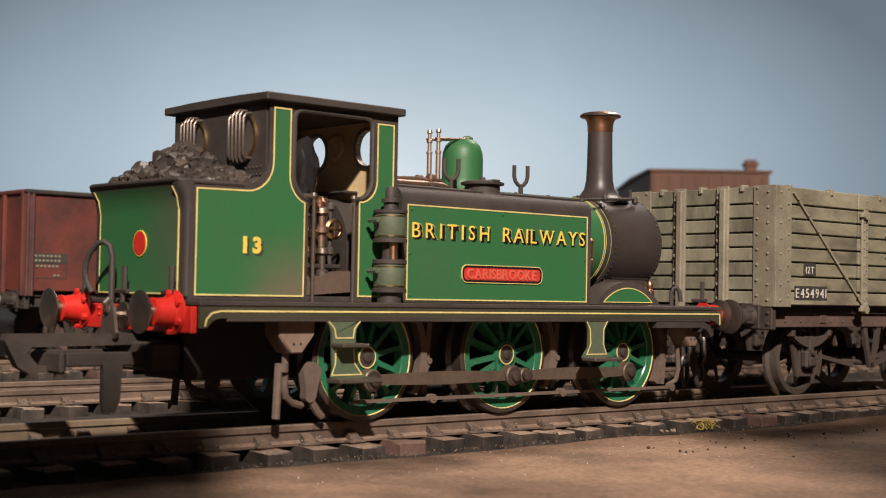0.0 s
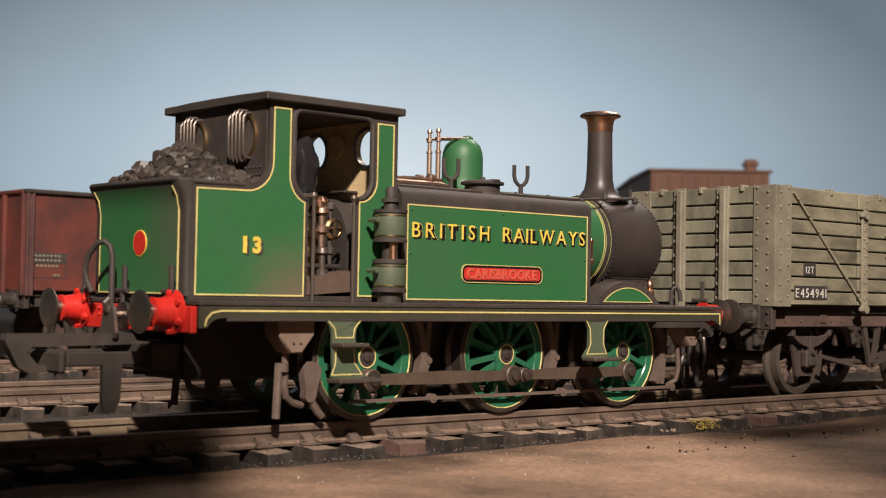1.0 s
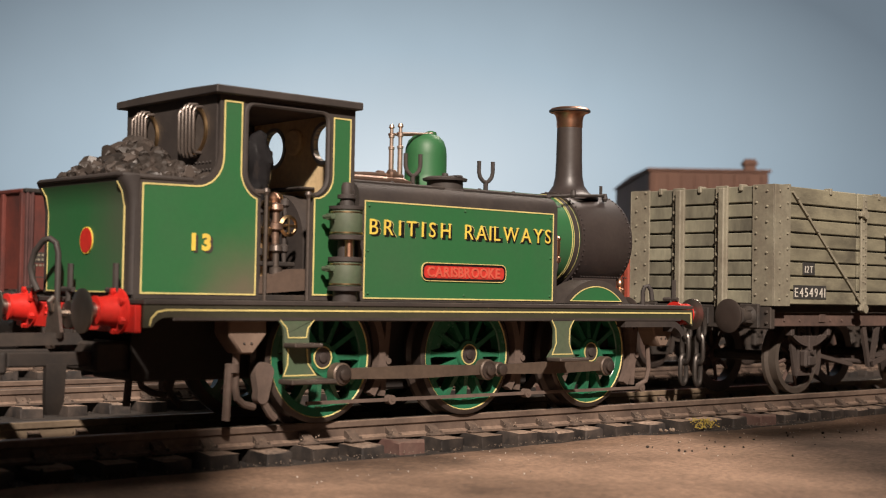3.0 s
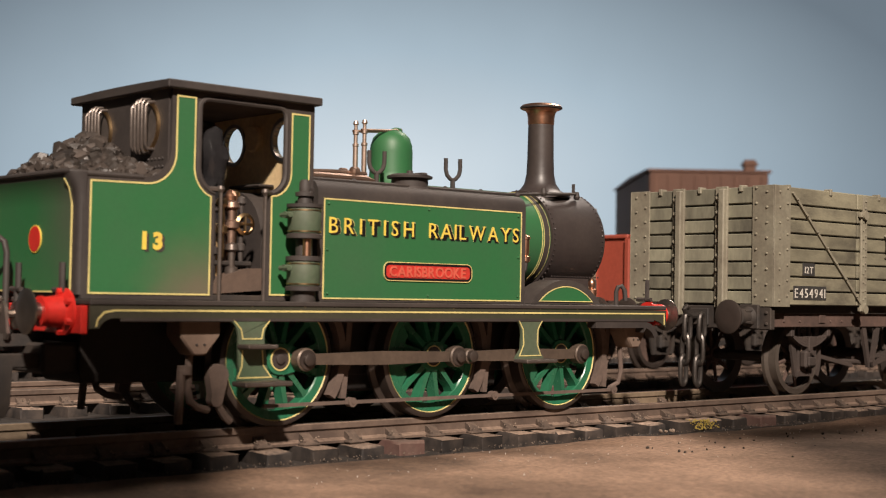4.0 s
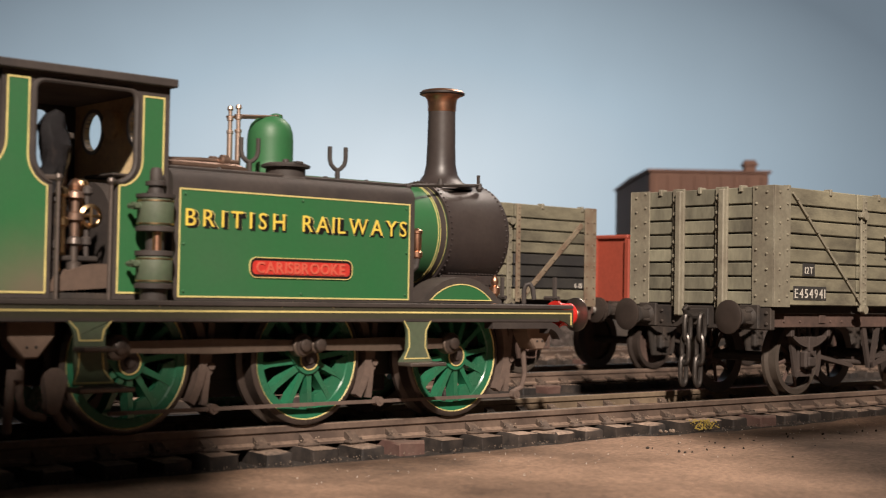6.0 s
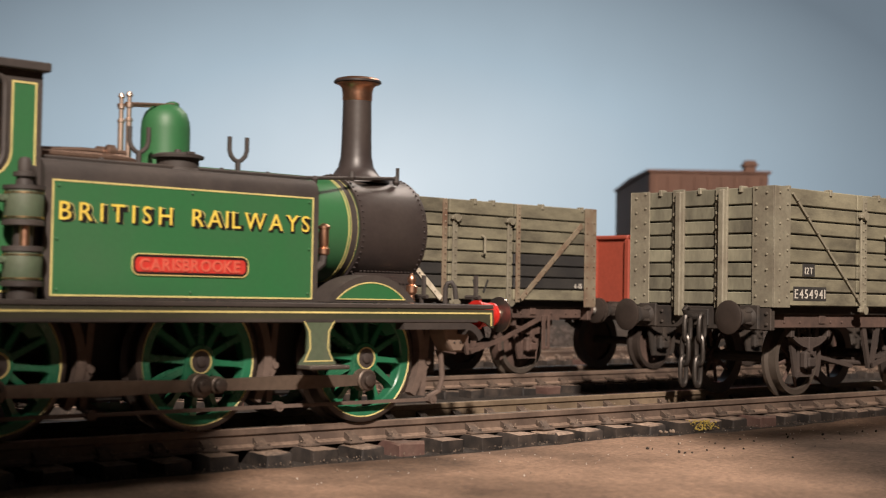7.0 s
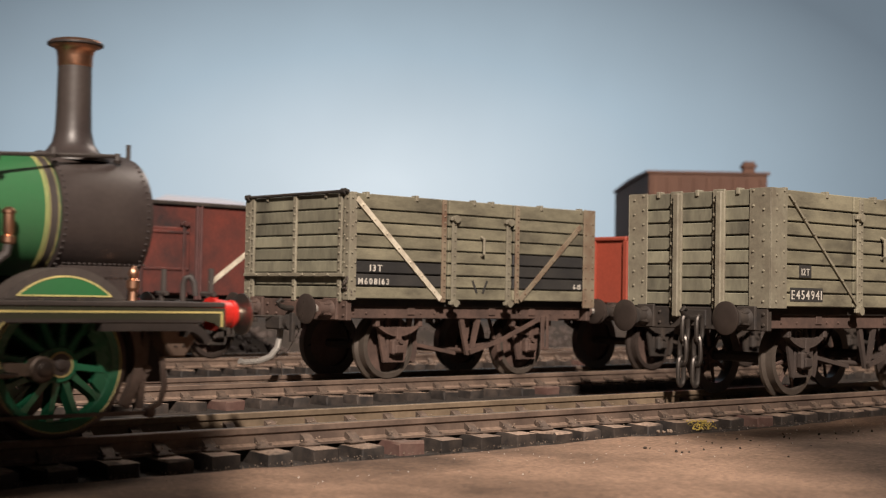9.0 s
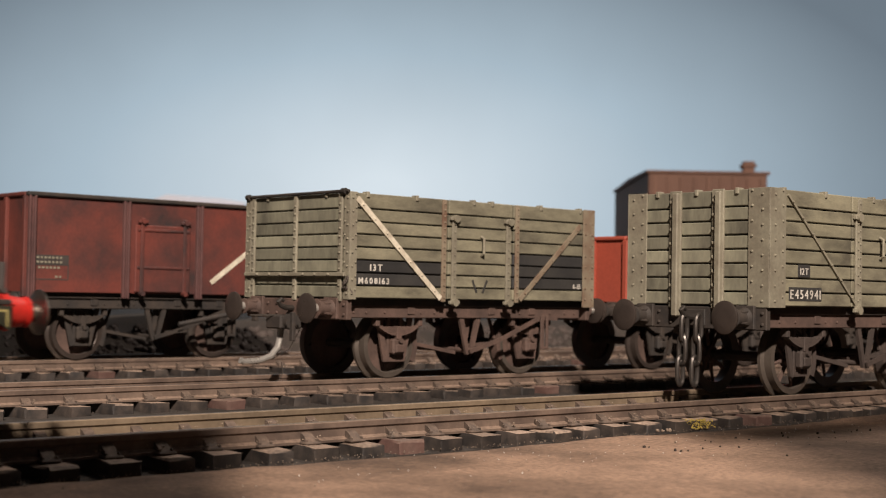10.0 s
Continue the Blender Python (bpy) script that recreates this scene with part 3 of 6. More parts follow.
def axleguard(parent, x, s, iron):
    """W-iron, axlebox and leaf spring on side s (-1 faces the camera)."""
    y = s * 11.2
    bm = BM()
    prism(bm, [(x - 4.6, 11.8), (x - 3.4, 11.8), (x - 1.5, 4.0), (x + 1.5, 4.0), (x + 3.4, 11.8), (x + 4.6, 11.8), (x + 2.6, 3.2), (x - 2.6, 3.2)], XZ, y - 0.25, y + 0.25)
    for k in (-1, 1):
        box(bm, x + k * 1.55 - 0.35, x + k * 1.55 + 0.35, y - 0.3, y + 0.3, 3.4, 11.8, 0.08)
    g = part("axleguard", bm, iron, parent)
    bm = BM()
    y0, y1 = sorted((y + s * 0.2, y + s * 1.7))
    box(bm, x - 1.5, x + 1.5, y0, y1, 4.6, 7.6, 0.35)
    y0, y1 = sorted((y + s * 1.6, y + s * 2.1))
    box(bm, x - 1.1, x + 1.1, y0, y1, 4.9, 6.6, 0.25)
    lathe(bm, [(0.45, s * 13.2 - 0.3), (0.45, s * 13.2 + 0.3)], (x, 0, 7.2), "y", 8)
    part("axlebox", bm, iron, g)
    bm = BM()
    for k in range(4):
        h = 5.4 - k * 1.15
        pts = [(x + h * u, 8.35 + k * 0.42 - 0.0 + 2.0 * (u * h / 5.4) ** 2 - k * 0.02) for u in [i / 6 - 1 for i in range(13)]]
        ribbon(bm, pts, 0.36, XZ, min(y + s * 0.3, y + s * 1.5), max(y + s * 0.3, y + s * 1.5))
    y0, y1 = sorted((y + s * 0.2, y + s * 1.7))
    box(bm, x - 0.6, x + 0.6, y0, y1, 7.5, 10.0, 0.1)
    for k in (-1, 1):
        box(bm, x + k * 5.3 - 0.5, x + k * 5.3 + 0.5, y0, y1, 10.0, 11.9, 0.12)
    part("leaf_spring", bm, iron, g)


def brake_gear(parent, iron):
    y = -13.0
    bm = BM()
    prism(bm, [(-3.0, 12), (-1.8, 12), (-0.2, 5.4), (0.2, 5.4), (1.8, 12), (3.0, 12), (0.9, 4.4), (-0.9, 4.4)], XZ, y - 0.3, y + 0.3)
    prism(bm, [(0.6, 12), (1.9, 12), (1.4, 8.0), (0.6, 5.0), (-0.2, 5.4), (0.3, 8.2)], XZ, y + 1.6, y + 2.1)
    part("v_hanger", bm, iron, parent)
    bm = BM()
    ribbon(bm, [(-0.6, 5.0), (4, 6.2), (9, 7.7), (18.5, 11.4), (21.5, 11.7), (24.5, 11.6)], 0.85, XZ, y - 1.1, y - 0.7)
    part("brake_lever", bm, iron, parent)
    bm = BM()
    box(bm, 19.0, 20.0, y - 1.6, y - 1.2, 5.5, 12.2, 0.1)
    box(bm, 20.6, 21.3, y - 1.6, y - 1.2, 5.5, 12.2, 0.1)
    box(bm, 19.0, 21.3, y - 1.6, y - 1.2, 5.2, 5.8, 0.1)
    part("lever_guard", bm, iron, parent)
    bm = BM()
    lathe(bm, [(0.5, -13.8), (0.5, 13)], (0, 0, 5.2), "y", 10)
    for k in (-1, 1):
        ribbon(bm, [(k * 0.3, 5.2 + k * 0.6), (k * 10.6, 6.4)], 0.7, XZ, -9.6, -8.9)
    part("push_rod", bm, iron, parent)
    for k in (-1, 1):
        bm = BM()
        pts = arc(k * 18, 6.2, 6.6, 90 + k * 60, 90 + k * 118, 6)
        ribbon(bm, [(p[0], p[1]) for p in pts], 1.0, XZ, -10.0, -8.2)
        tube(bm, [(pts[2][0] - k * 0.5, -9, pts[2][1]), (pts[2][0] - k * 2.2, -9, 12)], 0.4, 6)
        part("brake_shoe", bm, iron, parent)


def underframe(parent, iron, dark, spoked, gear=None, rim=None):
    gear = gear or iron
    for s in (-1, 1):
        bm = BM()
        y0, y1 = sorted((s * 13.6, s * 12.6))
        box(bm, -32.6, 32.6, y0, y1, 11.6, 14.9, 0.12)
        o = part("solebar", bm, iron, parent)
        bm = BM()
        rv = [(x, s * 13.65, z) for x in (-30, -27, -22.5, -13.5, -10, -6, 6, 10, 13.5, 22.5, 27, 30) for z in (12.6, 13.9)]
        rivets(bm, rv, 0.26)
        for x in (-16, 5.5, 17):
            y2, y3 = sorted((s * 13.5, s * 13.85))
            box(bm, x - 0.9, x + 0.9, y2, y3, 12.3, 14.2, 0.08)
        part("bolts", bm, iron, o)
        for x in (-18, 18):
            axleguard(parent, x, s, gear)
    for d in (-1, 1):
        bm = BM()
        x0, x1 = sorted((d * 33.0, d * 31.8))
        box(bm, x0, x1, -15.4, 15.4, 11.2, 15.0, 0.15)
        o = part("headstock", bm, dark, parent)
        bm = BM()
        rivets(bm, [(d * 33.05, y, z) for y in (-14.6, -8.3, -5.5, 5.5, 8.3, 14.6) for z in (12.2, 14.0)], 0.33)
        x0, x1 = sorted((d * 32.9, d * 33.4))
        box(bm, x0, x1, -2.4, 2.4, 11.7, 14.5, 0.12)
        part("bolts", bm, dark, o)
        for y in (-11.3, 11.3):
            buffer_stock(parent, d * 33.0, y, 13.3, d, dark)
        bm = BM()
        tube(bm, [(d * 32.5, 0, 13.2), (d * 35.0, 0, 13.2), (d * 36.2, 0, 13.6), (d * 36.9, 0, 14.3), (d * 36.2, 0, 14.8), (d * 35.6, 0, 14.5)], 0.55, 8, 0.4)
        part("coupling_hook", bm, CHAIN, parent)
    for x in (-18, 18):
        wagon_wheel(parent, x, spoked, rim or WAGON_TYRE)
    bm = BM()
    box(bm, -31.7, 31.7, -14.2, 14.2, 13.9, 15.4, 0.1)
    for x in (-9, 9):
        box(bm, x - 0.8, x + 0.8, -12.6, 12.6, 11.5, 14, 0.1)
    part("floor", bm, GRIME, parent)
    brake_gear(parent, gear)


def chain(parent, x, d, side=0.0):
    """Three loose links that hang from the hook."""
    top = 13.2
    for k in range(3):
        bm = BM()
        pts = []
        for i in range(17):
            a = 2 * math.pi * i / 16
            u, v = 0.75 * math.cos(a), (1.55 if k else 1.4) * math.sin(a) + (0.9 if math.sin(a) > 0 else -0.9) * (abs(math.sin(a)) > 0.01)
            pts.append((x + d * 0.25 * k + (0 if k % 2 else u), side + (u if k % 2 else 0) + 0.2 * k, top - 1.9 - 3.6 * k + v))
        tube(bm, pts, 0.42, 8)
        part("chain_link", bm, CHAIN, parent)


def plank_rows(z0, z1, n):
    """Bottom and top of n planks; the top one is a little deeper."""
    h = (z1 - z0) / (n + 0.25)
    out = [(z0 + i * h, z0 + (i + 1) * h) for i in range(n - 1)]
    return out + [(z0 + (n - 1) * h, z1)]


def plank_body(w, patches, end_mat, side_mat, z1=34.8):
    z0 = 15.2
    rows = plank_rows(z0, z1, 8)
    shared = {}

    def plank(x0, x1, y0, y1, z, material):
        key = (round(x1 - x0, 2), round(y1 - y0, 2), round(z[1] - z[0], 2), material.name)
        if key not in shared:
            hx, hy, hz = (x1 - x0) / 2, (y1 - y0) / 2, (z[1] - z[0]) / 2
            shared[key] = finish("plank", box(BM(), -hx, hx, -hy, hy, -hz + 0.13, hz - 0.13, 0.13), material)
        jit = 0.05 * math.sin(z[0] * 7.3 + x0 * 1.7)
        part("plank", shared[key], None, w, at=((x0 + x1) / 2, (y0 + y1) / 2 + jit, (z[0] + z[1]) / 2))

    for s in (-1, 1):
        y0, y1 = sorted((s * 14.9, s * 15.9))
        for i, z in enumerate(rows):
            for x0, x1 in ((-32.9, -9.1), (-8.7, 8.7), (9.1, 32.9)):
                plank(x0, x1, y0, y1, z, PLANK_BLACK if s < 0 and patches(i, x0) else side_mat)
    for d in (-1, 1):
        x0, x1 = sorted((d * 31.9, d * 32.9))
        for z in rows:
            plank(x0, x1, -14.85, 14.85, z, end_mat)
    # dark backing sheets added so that the gaps between planks show dark
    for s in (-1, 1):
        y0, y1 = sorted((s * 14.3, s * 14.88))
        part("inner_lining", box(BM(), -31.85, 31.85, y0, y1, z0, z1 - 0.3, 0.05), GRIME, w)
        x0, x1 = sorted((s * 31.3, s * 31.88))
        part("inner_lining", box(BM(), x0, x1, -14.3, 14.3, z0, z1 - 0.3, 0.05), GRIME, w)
    return rows, z0, z1


def strap(w, x, z0, z1, width, s, material, label="", rv=True):
    """Upright iron strap with bolt heads on side s."""
    y0, y1 = sorted((s * 15.85, s * 16.2))
    o = part("strap", box(BM(), x - width / 2, x + width / 2, y0, y1, z0, z1, 0.06), material, w, label)
    if rv:
        n = 16
        part("bolts", rivets(BM(), [(x, s * 16.22, z0 + 0.8 + (z1 - z0 - 1.6) * i / (n - 1)) for i in range(n)], 0.24), material, o)


def diagonal(w, a, c, material, s=-1, label="", width=1.0, end_frac=1.0):
    y0, y1 = sorted((s * 15.95, s * 16.28))
    o = part("diagonal_strap", ribbon(BM(), [a, c], width, XZ, y0, y1), material, w, label)
    part("bolts", rivets(BM(), [(a[0] + (c[0] - a[0]) * t, s * 16.3, a[1] + (c[1] - a[1]) * t) for t in (0.06, 0.2, 0.34, 0.48, 0.62, 0.76, 0.92)], 0.24), material, o)


def corner_plates(w, z0, z1, material, width=3.6):
    for d in (-1, 1):
        for s in (-1, 1):
            bm = BM()
            y0, y1 = sorted((s * 15.9, s * 16.12))
            x0, x1 = sorted((d * 33.15, d * (33.1 - width)))
            box(bm, x0, x1, y0, y1, z0, z1, 0.05)
            x2, x3 = sorted((d * 32.92, d * 33.15))
            y2, y3 = sorted((s * 15.9, s * (15.9 - width)))
            box(bm, x2, x3, y2, y3, z0, z1, 0.05)
            o = part("corner_plate", bm, material, w)
            bm = BM()
            for i in range(8):
                z = z0 + 1.1 + (z1 - z0 - 2.2) * i / 7
                rivets(bm, [(d * (33.1 - width * k), s * 16.16, z + dz) for k, dz in ((0.3, 0), (0.78, 0.7))], 0.25)
                rivets(bm, [(d * 33.2, s * (15.9 - width * k), z + dz) for k, dz in ((0.3, 0), (0.8, 0.7))], 0.25)
            part("bolts", bm, material, o)


def top_clips(w, z1):
    for x in (-29, -17, -2, 3, 17, 29):
        bm = BM()
        box(bm, x - 0.35, x + 0.35, -16.15, -14.7, z1 - 0.9, z1 + 0.2, 0.1)
        part("top_clip", bm, IRON, w)
    for y in (-9, 0, 9):
        part("top_clip", box(BM(), -33.25, -31.6, y - 0.35, y + 0.35, z1 - 0.9, z1 + 0.2, 0.1), IRON, w)


def door_fittings(w, z0, z1, material):
    for x in (-7.4, 7.4):
        bm = BM()
        box(bm, x - 0.6, x + 0.6, -16.3, -15.9, z0 - 0.8, z1 - 3.4, 0.08)
        rivets(bm, [(x, -16.35, z0 + 1.2 + 1.5 * i) for i in range(10)], 0.22)
        for zz in (z0 - 0.5, z1 - 3.8):
            lathe(bm, [(0.75, -17.0), (0.75, -16.0)], (x, 0, zz), "y", 12)
            box(bm, x - 1.3, x + 1.3, -16.7, -16.0, zz - 0.35, zz + 0.35, 0.1)
        part("door_hinge", bm, material, w)
    bm = BM()
    tube(bm, [(0, -16, z0 + 12.6), (0, -16.8, z0 + 12.2), (0, -16.8, z0 + 9.2), (0, -16, z0 + 8.8)], 0.28, 8)
    part("door_handle", bm, IRON, w)


def wooden_wagon_e(at, rz=0):
    w = thing("open_wagon", "weathered grey-green planked open wagon with a hanging chain coupling", "wagon", "goods wagons", at=at, rz=rz)
    w.scale = (1.0, 0.95, 1.0)
    underframe(w, FRAME_BROWN, GRIME, True, GEAR_DARK)
    rows, z0, z1 = plank_body(w, lambda i, x: False, PLANK_END, PLANK)
    corner_plates(w, z0 - 0.2, z1, IRON, 4.4)
    for d in (-1, 1):
        for y in (-5.0, 4.6):
            bm = BM()
            x0, x1 = sorted((d * 32.9, d * 34.2))
            x2, x3 = sorted((d * 32.85, d * 33.35))
            box(bm, x2, x3, y - 1.3, y + 1.3, z0 - 0.5, z1 + 0.1, 0.1)
            box(bm, x0, x1, y - 1.2, y + 0.1, z0 - 2.0, z1 - 0.3, 0.2)
            o = part("end_post", bm, IRON, w)
            part("bolts", rivets(BM(), [(d * 33.45, y + 0.75, z0 + 1 + 2.4 * i) for i in range(8)], 0.42), IRON, o)
    for s in (-1, 1):
        for x in (-6.6, 9.2):
            strap(w, x, z0 - 0.4, z1 - 0.5, 1.2, s, IRON)
    diagonal(w, (-28.2, z1 - 1.0), (-7.6, z0 + 0.3), IRON, width=0.4)
    diagonal(w, (30.5, z1 - 1.0), (10.2, z0 + 0.3), IRON, width=0.4)
    door_fittings(w, z0, z1, IRON)
    top_clips(w, z1)
    bm = BM()
    box(bm, -25.0, -21.6, -16.05, -15.92, z0 + 5.0, z0 + 7.1, 0.02)
    p = part("number_patch", bm, PLANK_BLACK, w, "small black painted patch")
    letters("lettering", "12T", -24.5, -22.2, z0 + 5.4, 1.1, -16.08, WHITE, p, 0.0)
    bm = BM()
    box(bm, -27.6, -18.2, -16.05, -15.92, z0 + 1.0, z0 + 3.3, 0.02)
    p = part("number_patch", bm, PLANK_BLACK, w, "small black painted patch")
    letters("lettering", "E454941", -27.3, -18.6, z0 + 1.35, 1.5, -16.08, WHITE, p, 0.0)
    chain(w, -35.9, -1)
    chain(w, -35.2, -1, -2.6)
    return w


def wooden_wagon_m(at, rz=0):
    w = thing("open_wagon", "grey-green planked open wagon with black number patches", "wagon", "goods wagons", at=at, rz=rz)
    w.scale = (1.0, 1.05, 1.0)
    underframe(w, FRAME_BROWN, FRAME_BROWN, False)
    rows, z0, z1 = plank_body(w, lambda i, x: (x < -30 and i in (1, 2)) or (x > 9 and i in (1, 2, 3)), PLANK_END, PLANK)
    corner_plates(w, z0 - 0.2, z1, IRON, 1.6)
    bm = BM()
    box(bm, 29.6, 33.2, -16.3, -16.1, z0 - 1.2, z1, 0.05)
    o = part("end_plate", bm, RUST_IRON, w, "rusty brown corner plate")
    part("bolts", rivets(BM(), [(x, -16.35, z0 + 0.5 + 2.3 * i) for i in range(8) for x in (30.3, 32.4)], 0.24), RUST_IRON, o)
    for s in (-1, 1):
        for x in (-10.0, 10.0):
            strap(w, x, z0 - 0.4, z1 - 0.2, 1.1, s, RUST_IRON)
    diagonal(w, (-31.6, z1 - 1.2), (-10.8, z0 + 0.2), WHITE_STRIPE, label="chipped white diagonal strap", width=1.05)
    diagonal(w, (28.8, z1 - 3.6), (10.8, z0 + 0.2), RUST_IRON, width=0.95)
    door_fittings(w, z0, z1, IRON)
    top_clips(w, z1)
    # end door bar and posts
    for y in (-13.4, 0.0, 13.4):
        o = part("end_post", box(BM(), -33.4, -32.85, y - 0.55, y + 0.55, z0 - 0.6, z1 - 0.1, 0.15), IRON, w)
        part("bolts", rivets(BM(), [(-33.45, y - 0.1, z0 + 0.9 + 1.5 * i) for i in range(12)], 0.26), IRON, o)
    bm = BM()
    lathe(bm, [(0.3, -15.8), (0.3, 15.8)], (-33.4, 0, z1 + 0.1), "y", 10)
    for y in (-14.6, 14.9):
        lathe(bm, [(0.55, y - 0.5), (0.55, y + 0.5)], (-33.5, 0, z1 + 0.1), "y", 12)
    part("hinge_bar", bm, GRIME, w)
    bm = BM()
    box(bm, -33.95, -33.35, -15.4, 15.4, z0 + 4.0, z0 + 4.75, 0.12)
    rivets(bm, [(-34.0, y, z0 + 4.4) for y in (-11, -7, -3.5, 3.5, 7, 11)], 0.35)
    part("door_bar", bm, IRON, w)
    bm = BM()
    pts = [(-33.2 - 0.8 * math.sin(i * 0.5), -15.6 - 0.4 * math.sin(i), z0 + 3.8 - 0.32 * i + 0.1 * math.sin(i * 2.1)) for i in range(9)]
    for a in pts:
        lathe(bm, [(0.25, a[0] - 0.14), (0.42, a[0]), (0.25, a[0] + 0.14)], (0, a[1], a[2]), "x", 8)
    part("pin_chain", bm, DARKSTEEL, w)
    letters("lettering", "13T", -28.2, -25.3, rows[2][0] + 0.4, 1.25, -15.97, WHITE, w, 0.02)
    letters("lettering", "M608163", -30.9, -23.6, rows[1][0] + 0.35, 1.15, -15.97, WHITE, w, 0.02)
    letters("lettering", "6-15", 26.9, 29.2, rows[1][0] + 0.3, 1.0, -15.97, WHITE, w, 0.02)
    bm = BM()
    ribbon(bm, [(-2.2, rows[0][1] + 1.6), (-1.0, rows[0][0] + 1.5)], 0.45, XZ, -15.99, -15.9)
    ribbon(bm, [(1.8, rows[0][1] + 1.6), (0.6, rows[0][0] + 1.5)], 0.45, XZ, -15.99, -15.9)
    part("door_mark", bm, PLANK_BLACK, w, "black painted door mark")
    # bent wire coupling that hangs from the drawhook
    bm = BM()
    tube(bm, [(-35.5, 0.6, 11.0), (-35.8, 0.6, 7.5), (-36.4, 0.5, 5.6), (-38.2, 0.2, 4.0), (-41.0, 0, 3.2), (-44.5, -0.2, 3.1), (-45.2, -0.2, 3.4)], 0.62, 10)
    part("wire_hook", bm, CHROME, w, "bright bent steel coupling wire")
    bm = BM()
    box(bm, -38, -33, -2.4, 2.4, 9.2, 11.8, 0.3)
    lathe(bm, [(1.5, -3.4), (1.5, -2.0)], (-36, 0, 10.6), "y", 16)
    box(bm, -36.6, -35.8, -4.2, -3.2, 7.0, 12.4, 0.1)
    part("coupling_mount", bm, GRIME, w)
    bm = BM()
    tube(bm, [(-41, 3, 11.7), (-37, -1, 11.8), (-35, -3, 11.5)], 0.14, 6)
    tube(bm, [(-36.5, -2, 12), (-34.8, -4, 9), (-36.4, -3, 5.4), (-38.5, -1, 3.6)], 0.08, 5)
    tube(bm, [(-36.5, -1, 3.0), (-36.2, -1, 0.8), (-37.2, -1, -0.6)], 0.08, 5)
    part("stray_thread", bm, STEEL, w, "fine stray wire")
    return w


def steel_wagon(at, paint, label, rz=0, z1=36.2, marks=True, half=33.0):
    w = thing("mineral_wagon", label, "wagon", "goods wagons", at=at, rz=rz)
    underframe(w, GRIME, GRIME, False, None, TYRE)
    z0 = 15.2
    for s in (-1, 1):
        y0, y1 = sorted((s * 14.9, s * 15.6))
        part("side", box(BM(), -half, half, y0, y1, z0, z1, 0.1), paint, w)
        x0, x1 = sorted((s * (half - 0.7), s * half))
        part("end", box(BM(), x0, x1, -14.85, 14.85, z0, z1, 0.1), paint, w)
        y0, y1 = sorted((s * 14.6, s * 16.4))
        part("rim", box(BM(), -half - 0.5, half + 0.5, y0, y1, z1 - 0.1, z1 + 0.9, 0.25), GRIME if paint is RUST_RED else paint, w)
        x0, x1 = sorted((s * (half - 0.4), s * (half + 0.6)))
        part("rim", box(BM(), x0, x1, -14.6, 14.6, z1 - 0.1, z1 + 0.9, 0.25), paint, w)
        for x in (-half + 0.6, -9.6, 9.6, half - 0.6):
            y0, y1 = sorted((s * 15.5, s * 16.5))
            bm = BM()
            box(bm, x - 0.85, x - 0.35, y0, y1, z0 - 1.2, z1, 0.12)
            box(bm, x + 0.35, x + 0.85, y0, y1, z0 - 1.2, z1, 0.12)
            box(bm, x - 0.5, x + 0.5, *sorted((s * 15.5, s * 15.9)), z0 - 1.2, z1, 0.1)
            part("side_post", bm, POST_PAINT if paint is RUST_RED else paint, w)
        for y in (-14.6, -5, 5, 14.6):
            x0, x1 = sorted((s * (half - 0.1), s * (half + 0.9)))
            part("end_post", box(BM(), x0, x1, y - 0.7, y + 0.7, z0 - 1.2, z1, 0.2), paint, w)
    bm = BM()
    box(bm, -7.2, 7.2, -16.1, -15.5, z0 + 0.3, z1 - 5.2, 0.2)
    d = part("door", bm, paint, w)
    bm = BM()
    for x in (-5.6, 5.6):
        box(bm, x - 0.45, x + 0.45, -16.5, -16.0, z0, z1 - 3.6, 0.12)
        lathe(bm, [(0.6, -17.1), (0.6, -15.8)], (x, 0, z1 - 4.4), "y", 10)
        box(bm, x - 1.2, x + 1.2, -16.8, -16, z1 - 4.8, z1 - 4.1, 0.1)
        lathe(bm, [(0.6, -17.1), (0.6, -15.8)], (x, 0, z0), "y", 10)
    for z in (z0 + 6, z1 - 6.4):
        box(bm, -6.8, 6.8, -16.4, -16.0, z - 0.3, z + 0.3, 0.1)
    part("door_frame", bm, paint, d)
    if marks:
        part("white_stripe", ribbon(BM(), [(13.2, z0 + 2.8), (30.5, z0 + 15.5)], 1.15, XZ, -15.75, -15.58), WHITE_STRIPE, w, "white diagonal end-door stripe")
        bm = BM()
        for z, x0, x1 in ((z0 + 7.6, -31, -24), (z0 + 6.6, -31, -24), (z0 + 5.4, -30.6, -25), (z0 + 3.4, -26.6, -24)):
            for k in range(int((x1 - x0) / 0.9)):
                box(bm, x0 + k * 0.9, x0 + k * 0.9 + 0.55, -15.75, -15.58, z - 0.22, z + 0.22, 0)
        part("mark_panel", box(BM(), -31.6, -23.4, -15.66, -15.55, z0 + 6.1, z0 + 8.2, 0), BLACK, w, "small black panel under the lettering")
        part("mark_panel", ribbon(BM(), [(-31.5, z0 + 2.8), (-23.5, z0 + 2.8), (-23.5, z0 + 6.0), (-31.5, z0 + 6.0)], 0.25, XZ, -15.66, -15.55, True), BLACK, w)
        part("marks", bm, IRON, w, "faded worn lettering in rows of bars")
    bm = BM()
    box(bm, -half + 0.8, half - 0.8, -14.8, 14.8, z0 - 0.2, z0 + 0.6, 0.1)
    part("body_floor", bm, GRIME, w)
    return w


